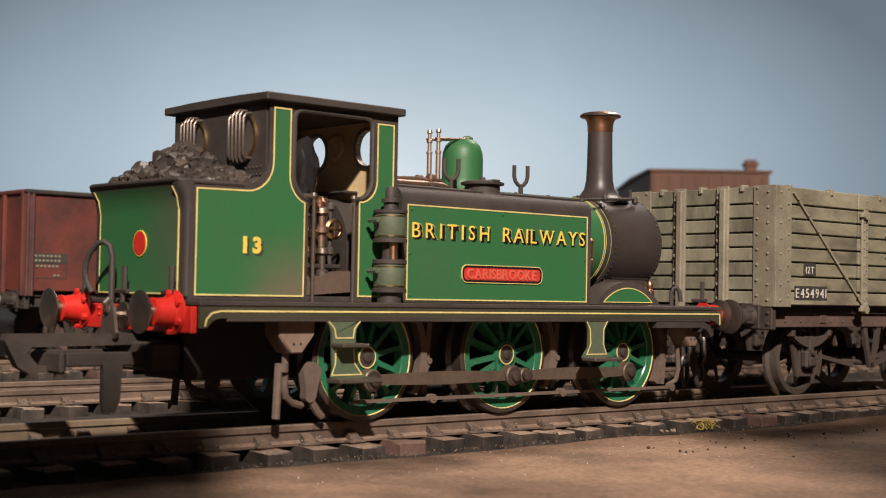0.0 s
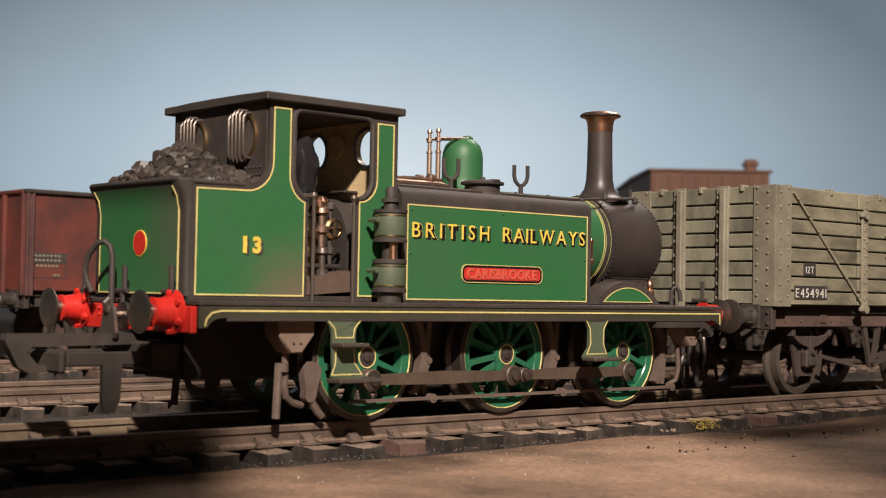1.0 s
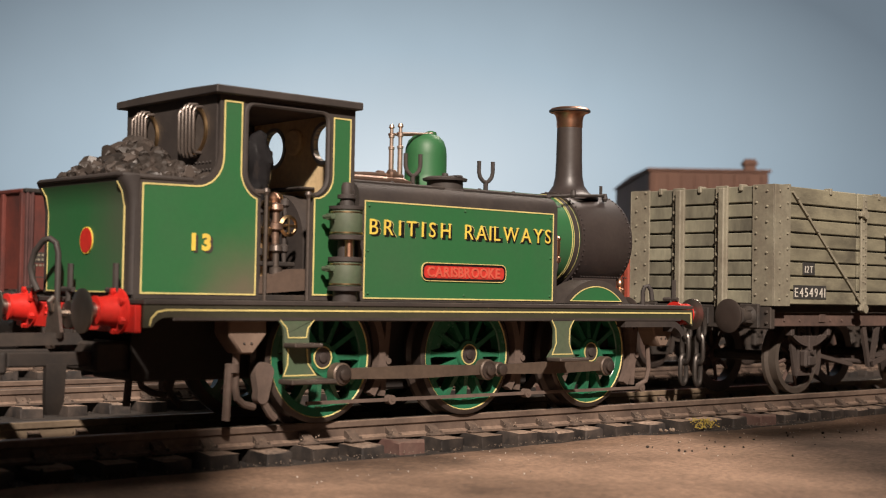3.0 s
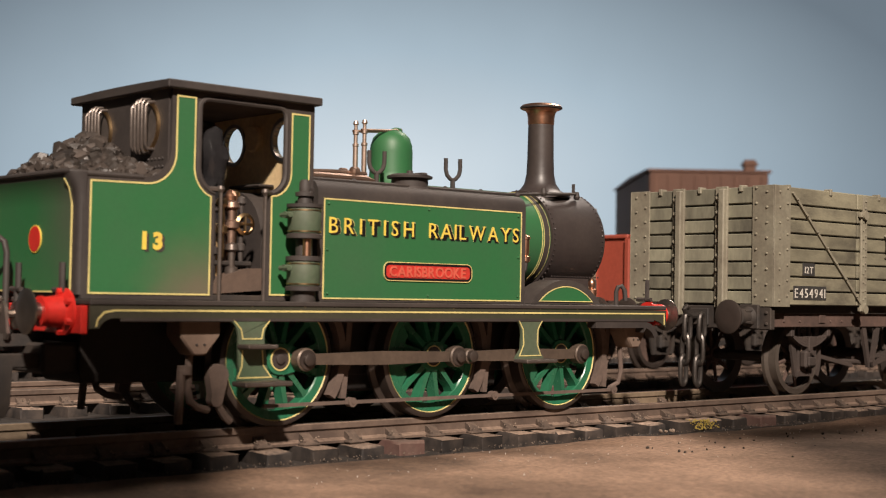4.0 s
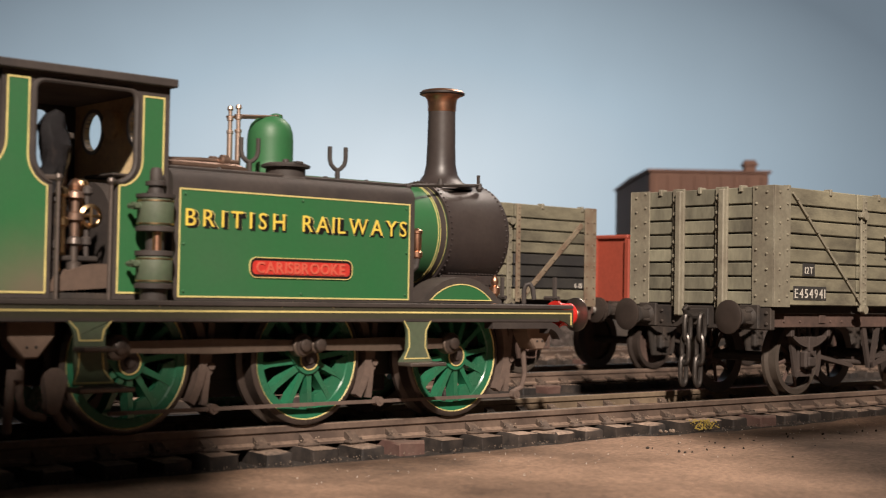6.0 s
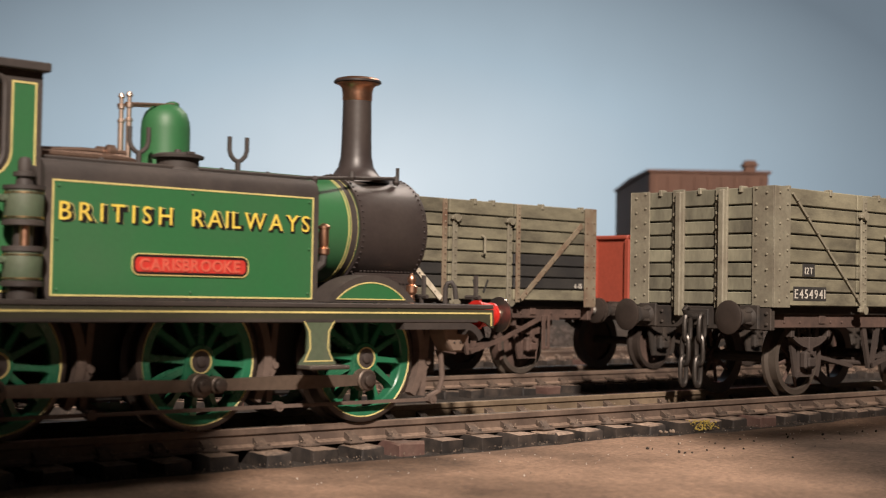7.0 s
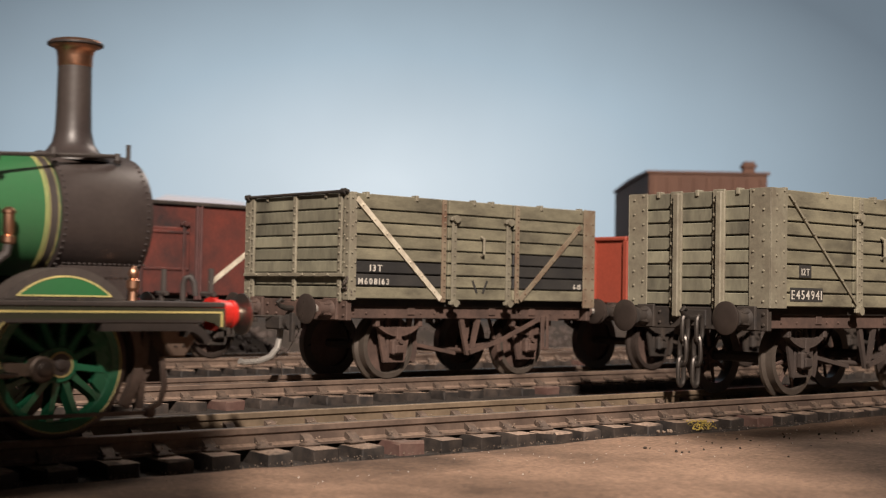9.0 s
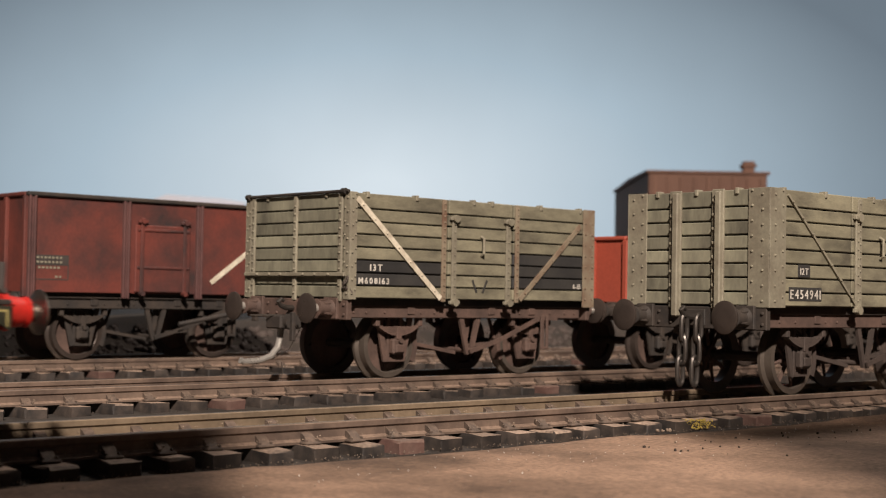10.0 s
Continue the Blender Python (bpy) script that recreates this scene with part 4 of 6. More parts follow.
wooden_wagon_e((89.0, 0.8, -0.35))
wooden_wagon_m((53.6, 69.3, -0.35), 0.6)
rusty = steel_wagon((30.6, 152, -0.35), RUST_RED, "rust-red steel mineral wagon with a white stripe on the back siding")
steel_wagon((132.5, 69.4, -0.35), BRIGHT_RED, "orange-red low steel wagon behind the planked wagon", 0.6, z1=29.0, marks=False)
part("brake_lever", tube(BM(), [(4.0, -16.9, 8.2), (8.0, -17.2, 8.9), (28.0, -17.2, 12.4), (30.5, -17.2, 12.7)], 0.55, 8), GRIME, rusty, "long dark brake lever")
part("lever_guard", box(BM(), 24.6, 25.6, -17.9, -16.2, 9.0, 15.4, 0.12), GRIME, rusty)
van = steel_wagon((211.5, 70.2, -0.35), GRIME, "dark covered van with a rounded roof", 0.6, z1=38.0, marks=False)
van.name = "covered_van"
part("roof", prism(BM(), [(-16.4, 38.4)] + [(16.4 * math.sin(radians(a)), 38.6 + 4.6 * math.cos(radians(a))) for a in range(-85, 86, 10)] + [(16.4, 38.4)], YZ, -33.8, 33.8), NEAR_BLACK, van, "dark rounded roof")
# ---- the locomotive (own space: middle wheel at x 0, rail top at z 0, front at +x) ----
loco = thing("steam_locomotive", "green six-wheeled model tank locomotive with red buffers and coal", "locomotive")


def both(f):
    """Build on the near side (-1) and the far side (1)."""
    for s in (-1, 1):
        f(s)


def span(s, a, c):
    return sorted((s * a, s * c))


# footplate and valances
o = part("footplate", box(BM(), -51.6, 41.2, -15.2, 15.2, 13.95, 14.55, 0.12), BLACK, loco)


def valance(s):
    bm = BM()
    y0, y1 = span(s, 14.75, 15.12)
    pts = [(-51.6, 13.9), (-51.6, 11.5)] + arc(-48.8, 10.6, 2.0, 153, 90, 5)[0:] + [(38.0, 12.6), (39.8, 12.2), (40.9, 11.5), (41.2, 11.5), (41.2, 13.9)]
    prism(bm, pts, XZ, y0, y1)
    v = part("valance", bm, VALANCE, loco, "grimy olive edge with a yellow line")
    y2, y3 = span(s, 15.1, 15.18)
    part("lining", ribbon(BM(), [(-50.9, 11.7), (-50.7, 12.5), (-50.0, 13.2), (-48.8, 13.42), (39.4, 13.42), (40.7, 13.42), (40.75, 11.8)], 0.2, XZ, y2, y3), LINE, v, "thin yellow line")
    part("lower_edge", box(BM(), -48, 38.5, y0, y1 if s > 0 else y1, 12.2, 12.82, 0.1), BLACK, v)
    bm = BM()
    y4, y5 = span(s, 13.4, 15.0)
    ribbon(bm, [(26, 11.8), (36.4, 11.8)] + arc(36.4, 8.8, 3.0, 90, 25, 6), 0.9, XZ, y4, y5)
    part("front_bracket", bm, BLACK, loco)


both(valance)

# tanks, with rounded shoulders
bm = BM()
shoulder = [(-12, 14.6), (12, 14.6)] + arc(10.2, 27.6, 1.8, 0, 90, 6) + arc(-10.2, 27.6, 1.8, 90, 180, 6)
prism(bm, shoulder, YZ, -20.4, 14.8)
tank = part("tank", bm, BLACK, loco, "black-edged side tanks with rounded shoulders")


def tank_panel(s):
    y0, y1 = span(s, 11.99, 12.06)
    p = part("panel", prism(BM(), [(-19.55, 14.95), (13.95, 14.95), (13.95, 27.1), (-19.55, 27.1)], XZ, y0, y1), GREEN, tank, "plain green side panel")
    y2, y3 = span(s, 12.04, 12.12)
    part("lining", ribbon(BM(), [(-19.5, 15.0), (13.9, 15.0), (13.9, 27.05), (-19.5, 27.05)], 0.17, XZ, y2, y3, True), LINE, tank, "yellow line round the panel")
    part("bolts", rivets(BM(), [(x, s * 12.08, z) for x, z in ((-18.9, 26.5), (-2.8, 26.6), (13.3, 26.5), (-18.9, 15.6), (-2.8, 15.5), (13.3, 15.6), (-19.0, 20.9), (13.4, 20.9))], 0.2), GREEN, tank)


both(tank_panel)
for word, x0, x1 in (("BRITISH", -18.75, -5.35), ("RAILWAYS", -2.75, 13.35)):
    letters("lettering_edge", word, x0 + 0.30, x1 + 0.30, 22.72, 2.06, -12.05, LINE, tank, 0.085, label="pale outline of the lettering")
    letters("lettering_shade", word, x0 + 0.28, x1 + 0.28, 22.72, 1.98, -12.075, INK, tank, 0.09, label="black shade of the lettering")
    letters("lettering", word, x0, x1, 22.94, 1.92, -12.11, YELLOW, tank, 0.0, label="yellow block lettering on the tank side")


def oblong(g):
    x0, x1, z0, z1 = -10.1 - g, 4.7 + g, 17.4 - g, 19.6 + g
    r = 0.8 + g
    return arc(x1 - r, z0 + r, r, -90, 0, 5) + arc(x1 - r, z1 - r, r, 0, 90, 5) + arc(x0 + r, z1 - r, r, 90, 180, 5) + arc(x0 + r, z0 + r, r, 180, 270, 5)


np_ = part("nameplate", prism(BM(), oblong(0.0), XZ, -12.2, -12.04), PLATE_RED, tank, "red nameplate with a yellow rim")
part("rim", ribbon(BM(), oblong(0.06), 0.09, XZ, -12.23, -12.05, True), LINE, np_)
part("rim", ribbon(BM(), oblong(-0.16), 0.28, XZ, -12.215, -12.05, True), INK, np_)
letters("lettering", "CARISBROOKE", -9.3, 3.6, 17.83, 1.35, -12.24, mat("salmon_letter", (0.54, 0.10, 0.065), None, 0.2, 0.5, bump=0.0), np_, 0.025, deep=0.06, label="raised pale red letters")

# boiler and smokebox
boiler = part("boiler", lathe(BM(), [(6.9, -20), (6.9, 25.2)], (0, 0, 24.0), "x", 48), GREEN, loco, "green boiler with yellow bands")
for x, m, w in ((23.35, LINE, 0.09), (24.3, BLACK, 1.1), (23.7, LINE, 0.07), (24.78, LINE, 0.05)):
    k = 0.05 if m is BLACK else 0.08
    part("boiler_band", lathe(BM(), [(6.85, x - w / 2), (6.9 + k, x - w / 2), (6.9 + k, x + w / 2), (6.85, x + w / 2)], (0, 0, 24.0), "x", 48, False), m, boiler)
bm = BM()
lathe(bm, [(6.9, 25.0), (7.35, 25.05), (7.35, 35.9), (7.2, 36.3), (6.0, 36.5), (5.6, 36.9), (2.5, 37.3), (0, 37.35)], (0, 0, 24.0), "x", 56)
SMOKE = mat("matt_smokebox_black", (0.036, 0.028, 0.027), (0.060, 0.048, 0.042), 0.6, 0.42, big=90, bump=0.12)
smokebox = part("smokebox", bm, SMOKE, loco, "matt dark brown-black smokebox with rivets")
bm = BM()
for x in (25.4, 35.6):
    rivets(bm, [(x, 7.37 * math.sin(radians(a)), 24.0 + 7.37 * math.cos(radians(a))) for a in range(-150, 151, 6)], 0.17)
rivets(bm, [(x * 0.62 + 25.6, -6.6, 18.6) for x in range(17)], 0.15)
part("rivets", bm, SMOKE, smokebox)
part("saddle", box(BM(), 25.6, 35.6, -4.8, 4.8, 14.5, 18.6, 0.2), SMOKE, smokebox)
bm = BM()
lathe(bm, [(0.4, 37.2), (0.4, 38.6)], (0, 0, 24), "x", 10)
tube(bm, [(38.4, 0, 24), (38.6, 1.6, 22.6)], 0.22, 6)
part("door_dart", bm, STEEL, smokebox)

# chimney
chim = part("chimney", lathe(BM(), [(4.1, 30.6), (3.9, 31.1), (3.1, 31.6), (2.4, 32.6), (2.1, 34.0), (2.0, 36.5), (1.92, 41.6)], (29.6, 0, 0), "z", 36), SMOKE, loco, "tall tapered black chimney")
part("chimney_base", lathe(BM(), [(4.6, 30.4), (4.5, 30.95), (4.0, 31.15)], (29.6, 0, 0), "z", 36), SMOKE, chim)
part("copper_cap", lathe(BM(), [(1.93, 41.5), (2.0, 41.7), (2.02, 42.6), (2.15, 43.3), (2.5, 43.75), (3.05, 43.95), (3.12, 44.25), (2.85, 44.5), (2.2, 44.65), (1.7, 44.55), (1.6, 43.5)], (29.6, 0, 0), "z", 40), COPPER, chim, "worn copper chimney cap")
part("rim", lathe(BM(), [(2.95, 43.85), (3.2, 43.98), (3.2, 44.2), (2.95, 44.3)], (29.6, 0, 0), "z", 40, False), SMOKE, chim)

# dome with spring balances
dome = part("dome", lathe(BM(), [(3.9, 30.0), (3.4, 30.8), (3.05, 31.4), (2.95, 32.2), (2.95, 35.0), (2.85, 36.0), (2.5, 37.0), (1.8, 37.7), (0.9, 38.05), (0, 38.12)], (0.55, 0, 0), "z", 40), GREEN, loco, "rounded green steam dome")
part("dome_base", lathe(BM(), [(4.2, 29.2), (4.1, 30.2), (3.3, 30.9)], (0.9, 0, 0), "z", 32), BLACK, dome)
for y in (-0.95, 0.95):
    bm = BM()
    lathe(bm, [(0.36, 29.4), (0.36, 35.4), (0.44, 35.5), (0.44, 35.8), (0.28, 35.9), (0.28, 37.0), (0.42, 37.1), (0.42, 37.5), (0.25, 37.6), (0.25, 38.3), (0.42, 38.5), (0.3, 38.9), (0, 39.0)], (-4.9, y, 0), "z", 14)
    part("spring_balance", bm, BALANCE, dome, "slim brass column")
    part("valve_lever", tube(BM(), [(-5.4, y, 37.5), (0, y * 0.8, 37.9), (1.8, y * 0.6, 38.2)], 0.2, 6), BRONZE, dome)
bm = BM()
lathe(bm, [(0.9, 37.7), (0.8, 38.3), (0.3, 38.5)], (1.4, 0, 0), "z", 14)
part("valve_seat", bm, GREEN, dome)

# filler, forked brackets, top rails, fire irons
bm = BM()
lathe(bm, [(2.7, 29.2), (2.6, 29.6), (2.45, 29.8), (2.45, 30.9), (3.0, 30.95), (3.05, 31.25), (2.4, 31.5), (0, 31.65)], (-1.5, -6.5, 0), "z", 28)
box(bm, -2.0, -1.0, -9.6, -3.4, 31.2, 31.6, 0.1)
lathe(bm, [(0.5, 31.4), (0.4, 32.0), (0, 32.1)], (-1.5, -6.5, 0), "z", 10)
part("tank_filler", bm, BLACK, loco, "round lidded water filler")
for x in (8.2, -5.3):
    bm = BM()
    tube(bm, [(x, -4.2, 29.2), (x, -4.2, 31.5)], 0.34, 8)
    tube(bm, [(x - 1.05, -3.9, 34.5), (x - 1.05, -3.9, 32.9), (x - 0.9, -4.0, 32.2), (x - 0.45, -4.1, 31.7), (x, -4.2, 31.5), (x + 0.45, -4.3, 31.7), (x + 0.9, -4.4, 32.2), (x + 1.05, -4.5, 32.9), (x + 1.05, -4.5, 34.5)], 0.29, 8)
    part("forked_bracket", bm, BLACK, loco)


def top_rail(s):
    bm = BM()
    tube(bm, [(-19, s * 8.2, 29.75), (15, s * 8.2, 29.8), (24, s * 5.8, 30.5), (33, s * 4.4, 31.1)], 0.24, 6)
    for x in (-12, 3.5, 10, 17):
        lathe(bm, [(0.3, 29.2), (0.45, 29.8), (0.2, 30.2)], (x, s * 8.0, 0), "z", 10)
    for x in (24.5, 33):
        lathe(bm, [(0.3, 30.2), (0.5, 30.6), (0.3, 31.4)], (x, s * (5.8 if x < 30 else 4.4), 0), "z", 10)
    part("top_rail", bm, BLACK, loco)


both(top_rail)
part("lamp_iron", tube(BM(), [(36.6, -0.3, 30.2), (36.6, -0.3, 33.0)], 0.28, 6), BLACK, loco)
rng = random.Random(21)
for k in range(7):
    y = -3.6 + k * 1.1
    part("fire_iron", tube(BM(), [(-19.5, y, 30.8 + rng.uniform(0, 0.6)), (-12, y + rng.uniform(-0.4, 0.4), 31.0 + rng.uniform(0, 0.5)), (-6.6, y, 31.1 + rng.uniform(0, 0.5))], 0.32, 8), BRONZE, loco, "bronze-coloured fire iron on the tank top")
for y in (-4, -1.5, 1.5, 4):
    part("union", lathe(BM(), [(0.5, -9.4), (0.75, -9.2), (0.75, -8.4), (0.5, -8.2)], (0, y, 31.4), "x", 12), BRONZE, loco)
part("top_pipe", tube(BM(), [(-19.8, -4.6, 30.5), (-7.5, -4.6, 30.6), (-6.2, -4.4, 30.3), (-5.9, -4.2, 29.5)], 0.5, 10), BRONZE, loco)

# front splashers, boiler fittings
def splasher(s):
    y0, y1 = span(s, 7.5, 11.6)
    o = part("splasher", prism(BM(), arc(23.6, 9.0, 9.05, 141.5, 38.5, 18), XZ, y0, y1), BLACK, loco, "black splasher with a green face")
    y0, y1 = span(s, 11.55, 11.7)
    seg = arc(23.4, 9.2, 7.9, 132.5, 47.5, 16)
    part("panel", prism(BM(), seg, XZ, y0, y1), GREEN, o)
    y0, y1 = span(s, 11.66, 11.76)
    part("lining", ribbon(BM(), arc(23.4, 9.2, 7.9, 132.5, 47.5, 16), 0.14, XZ, y0, y1, True), LINE, o)
    bm = BM()
    lathe(bm, [(0.55, 20.4), (0.75, 20.6), (0.75, 21.2), (0.5, 21.4), (0.62, 21.8), (0.62, 23.6), (0.75, 23.7), (0.75, 24.0), (0.4, 24.3), (0, 24.4)], (18.4, s * 8.3, 0), "z", 16)
    part("check_valve", bm, COPPER, loco, "small copper valve on the boiler side")
    bm = BM()
    tube(bm, [(18.4, s * 8.3, 20.5), (18.2, s * 8.3, 19.4), (17.2, s * 8.2, 18.6), (16.0, s * 8.0, 17.6), (16, s * 8, 14.5)], 0.5, 8)
    tube(bm, [(16.4, s * 7.6, 25), (17.2, s * 7.8, 24.6)], 0.5, 8)
    part("feed_pipe", bm, BLACK, loco)
    bm = BM()
    lathe(bm, [(0.5, 14.5), (0.4, 15.6), (0.75, 16.0), (0.75, 16.8), (0.4, 17.1), (0.55, 17.5), (0.55, 17.9), (0.2, 18.5), (0, 18.6)], (34.2, s * 6.6, 0), "z", 14)
    part("lubricator", bm, COPPER, loco, "small turned copper lubricator")


both(splasher)

# cab sheets
CAB = [(-50.6, 14.6), (-50.6, 28.05), (-43.2, 28.1)] + arc(-43.2, 31.3, 3.2, 270, 360, 8)[1:] + [(-40.0, 38.3), (-20.4, 38.3), (-20.4, 14.6), (-27.1, 14.6), (-27.1, 27.2)] + \
    arc(-27.0, 29.8, 2.6, 270, 360, 6) + [(-24.4, 36.2)] + arc(-25.6, 36.4, 1.2, 0, 90, 5) + arc(-35.2, 36.4, 1.2, 90, 180, 5) + [(-36.4, 30.0)] + arc(-33.6, 29.6, 2.8, 180, 256, 6) + [(-34.2, 26.7), (-34.2, 14.6)]
REAR = [(-49.75, 15.2), (-49.75, 27.3), (-43.0, 27.4)] + arc(-43.0, 31.0, 3.6, 270, 360, 8)[1:] + [(-39.4, 37.5), (-37.05, 37.5), (-37.05, 29.6)] + arc(-33.6, 29.6, 3.45, 180, 240, 6)[1:] + [(-34.8, 26.4), (-34.8, 15.2)]
FORE = [(-26.45, 15.3), (-26.45, 27.0)] + arc(-26.6, 29.8, 2.9, 272, 360, 6)[1:] + [(-23.7, 37.0), (-21.15, 37.0), (-21.15, 15.3)]
cab = part("cab", prism(BM(), CAB, XZ, -10.9, -10.4), BLACK, loco, "black-edged open cab sheets")
part("cab_side", prism(BM(), CAB, XZ, 10.4, 10.9), BLACK, cab)


def cab_panels(s):
    for shape in (REAR, FORE):
        y0, y1 = span(s, 10.89, 10.96)
        p = part("panel", prism(BM(), shape, XZ, y0, y1), GREEN_CAB if shape is REAR else GREEN, cab, "plain green panel")
        y0, y1 = span(s, 10.94, 11.02)
        part("lining", ribbon(BM(), shape, 0.18, XZ, y0, y1, True), LINE, p, "yellow line")
    bm = BM()
    edge = [(-27.1, 27.2)] + arc(-27.0, 29.8, 2.6, 270, 360, 6) + [(-24.4, 36.2)] + arc(-25.6, 36.4, 1.2, 0, 90, 5) + arc(-35.2, 36.4, 1.2, 90, 180, 5) + [(-36.4, 30.0)] + arc(-33.6, 29.6, 2.8, 180, 256, 6)
    tube(bm, [(u, s * 10.75, v) for u, v in edge], 0.36, 8)
    part("beading", bm, BLACK, cab)
    for x in (-33.7, -27.6):
        bm = BM()
        tube(bm, [(x, s * 11.35, 14.5), (x, s * 11.35, 27.4)], 0.24, 8)
        lathe(bm, [(0.3, 26.9), (0.5, 27.3), (0.35, 27.7)], (x, s * 11.3, 0), "z", 10)
        tube(bm, [(x, s * 11.3, 27.3), (x - 1.4 if x < -30 else x + 1.2, s * 10.8, 27.3)], 0.3, 6)
        part("handrail", bm, DARKSTEEL, cab)


both(cab_panels)


def plate_with_holes(x0, x1, half, z0, z1, holes, r):
    """An upright plate across the cab with round windows cut through."""
    bm = BM()
    edges = []
    for x in (x0, x1):
        loops = [[(-half, z0), (half, z0), (half, z1), (-half, z1)]] + [arc(cy, cz, r, 0, 345, 23) for cy, cz in holes]
        es = []
        for lp in loops:
            vs = [bm.verts.new((x, u, v)) for u, v in lp]
            es += [bm.edges.new((vs[i], vs[(i + 1) % len(vs)])) for i in range(len(vs))]
        bmesh.ops.triangle_fill(bm, use_beauty=True, use_dissolve=False, edges=es)
        edges.append(loops)
    bm.verts.ensure_lookup_table()
    n = len(bm.verts) // 2
    k = 0
    for lp in edges[0]:
        m = len(lp)
        for i in range(m):
            a, c = k + i, k + (i + 1) % m
            bm.faces.new((bm.verts[a], bm.verts[c], bm.verts[c + n], bm.verts[a + n]))
        k += m
    return bm


part("front_plate", plate_with_holes(-21.2, -20.6, 10.4, 14.6, 38.3, [(-5.6, 34.5), (5.6, 34.5)], 2.3), CREAM, cab, "cream painted inside of the front plate")
part("rear_plate", plate_with_holes(-40.2, -39.7, 10.4, 24.0, 38.3, [(-5.6, 34.3), (5.6, 34.3)], 2.7), BLACK, cab, "black rear plate with two barred windows")
# opaque dark panes fill the rear windows and hide the cab behind
DARK_PANE = mat("dark_opaque_pane", (0.060, 0.050, 0.044), (0.09, 0.075, 0.065), 0.6, 0.4, big=200, bump=0.0)
GLASS = bpy.data.materials.new("window_glass")
GLASS.use_nodes = True
g = GLASS.node_tree.nodes["Principled BSDF"]
g.inputs["Base Color"].default_value, g.inputs["Roughness"].default_value, g.inputs["Transmission Weight"].default_value, g.inputs["IOR"].default_value = (0.95, 0.97, 0.97, 1), 0.05, 1.0, 1.08
for y in (-5.6, 5.6):
    part("window_rim", lathe(BM(), [(2.3, -20.5), (2.3, -21.4), (2.75, -21.4), (2.75, -20.5), (2.3, -20.5)], (0, y, 34.5), "x", 28, False), STEEL, cab, "bright round window rim")
    p = part("window_pane", lathe(BM(), [(2.32, -20.85), (2.32, -20.95)], (0, y, 34.5), "x", 28), GLASS, cab)
    p.visible_shadow = False
    part("window_rim", lathe(BM(), [(2.72, -39.7), (2.72, -40.55), (2.98, -40.55), (2.98, -39.7), (2.72, -39.7)], (0, y, 34.3), "x", 28, False), BRASS, cab, "brass round window rim")
    part("window_pane", lathe(BM(), [(2.74, -39.8), (2.74, -40.3)], (0, y, 34.3), "x", 28), DARK_PANE, cab, "opaque dark window pane")
    for k in range(5):
        yy = y - 1.6 + k * 0.8
        h = math.sqrt(max(0.5, 3.1 ** 2 - (yy - y) ** 2))
        bm = BM()
        tube(bm, [(-40.2, yy, 34.3 + h + 0.1), (-41.0, yy, 34.3 + h), (-41.3, yy, 34.3 + h - 0.5), (-41.3, yy, 34.3 - h + 0.5), (-41.0, yy, 34.3 - h), (-40.2, yy, 34.3 - h)], 0.2, 8)
        part("window_bar", bm, DARKSTEEL, cab, "bent grey guard bar")
part("rivets", rivets(BM(), [(-40.25, y, z) for z in (29.6, 30.5) for y in (-9.4, -8.6, -7.8, -7.0, -6.2, -5.4, -4.6)], 0.16), BLACK, cab)
bm = BM()
prism(bm, [(-11.9, 38.25), (-11.9, 39.2), (-6, 39.3), (0, 39.34), (6, 39.3), (11.9, 39.2), (11.9, 38.25)], YZ, -41.1, -19.9)
bmesh.ops.bevel(bm, geom=list(bm.edges), offset=0.12, segments=1, affect="EDGES")
part("cab_roof", bm, BLACK, cab, "flat black cab roof")
part("cab_floor", box(BM(), -40, -21, -10.4, 10.4, 14.5, 15.2, 0.1), GRIME, cab)
part("ceiling_lining", box(BM(), -39.6, -21.2, -10.3, 10.3, 37.9, 38.2, 0.05), BROWN_DIRT, cab)

# cab fittings
bm = BM()
prism(bm, [(-6.0, 15), (6.0, 15), (6.0, 22)] + arc(0, 22, 6.0, 0, 180, 14)[1:], YZ, -24.5, -21.2)
part("backhead", bm, BLACK, cab, "black boiler backhead")
part("shelf", box(BM(), -23.6, -21.3, -4.0, 3.0, 28.6, 28.95, 0.12), GRIME, cab)
part("gauge", lathe(BM(), [(1.7, -21.25), (1.75, -21.7), (1.5, -21.9), (0.2, -21.85)], (0, 0.6, 35.0), "x", 24), CREAM, cab, "round steam gauge on the cab front")
part("bolt_hole", rivets(BM(), [(-21.25, y, z) for y, z in ((-6.8, 30.4), (-7.9, 30.4), (-9.0, 28.6))], 0.34), INK, cab)
bm = BM()
lathe(bm, [(0.75, 15), (0.75, 18), (1.1, 18.1), (1.1, 18.6), (0.7, 18.8), (0.7, 19.6), (1.15, 20.2), (1.15, 20.9), (0.75, 21.2), (0.75, 22.2), (1.0, 22.4), (1.0, 25.4), (0.7, 25.7), (1.1, 26.4), (1.15, 27.0), (0.6, 27.6), (0, 27.8)], (-29.4, -6.6, 0), "z", 18)
for v in bm.verts:
    v.co.x, v.co.y = -29.4 + (v.co.x + 29.4) * 0.72, -6.6 + (v.co.y + 6.6) * 0.72
part("brake_column", bm, COPPER, cab, "copper and brass brake column")
bm = BM()
lathe(bm, [(1.0, -0.2), (1.35, 0), (1.0, 0.2), (0.9, 0)], (-28.4, -8.4, 23.6), "y", 20, False)
tube(bm, [(-29.4, -8.4, 23.6), (-27.4, -8.4, 23.6)], 0.18, 6)
tube(bm, [(-28.4, -8.4, 22.6), (-28.4, -8.4, 24.6)], 0.18, 6)
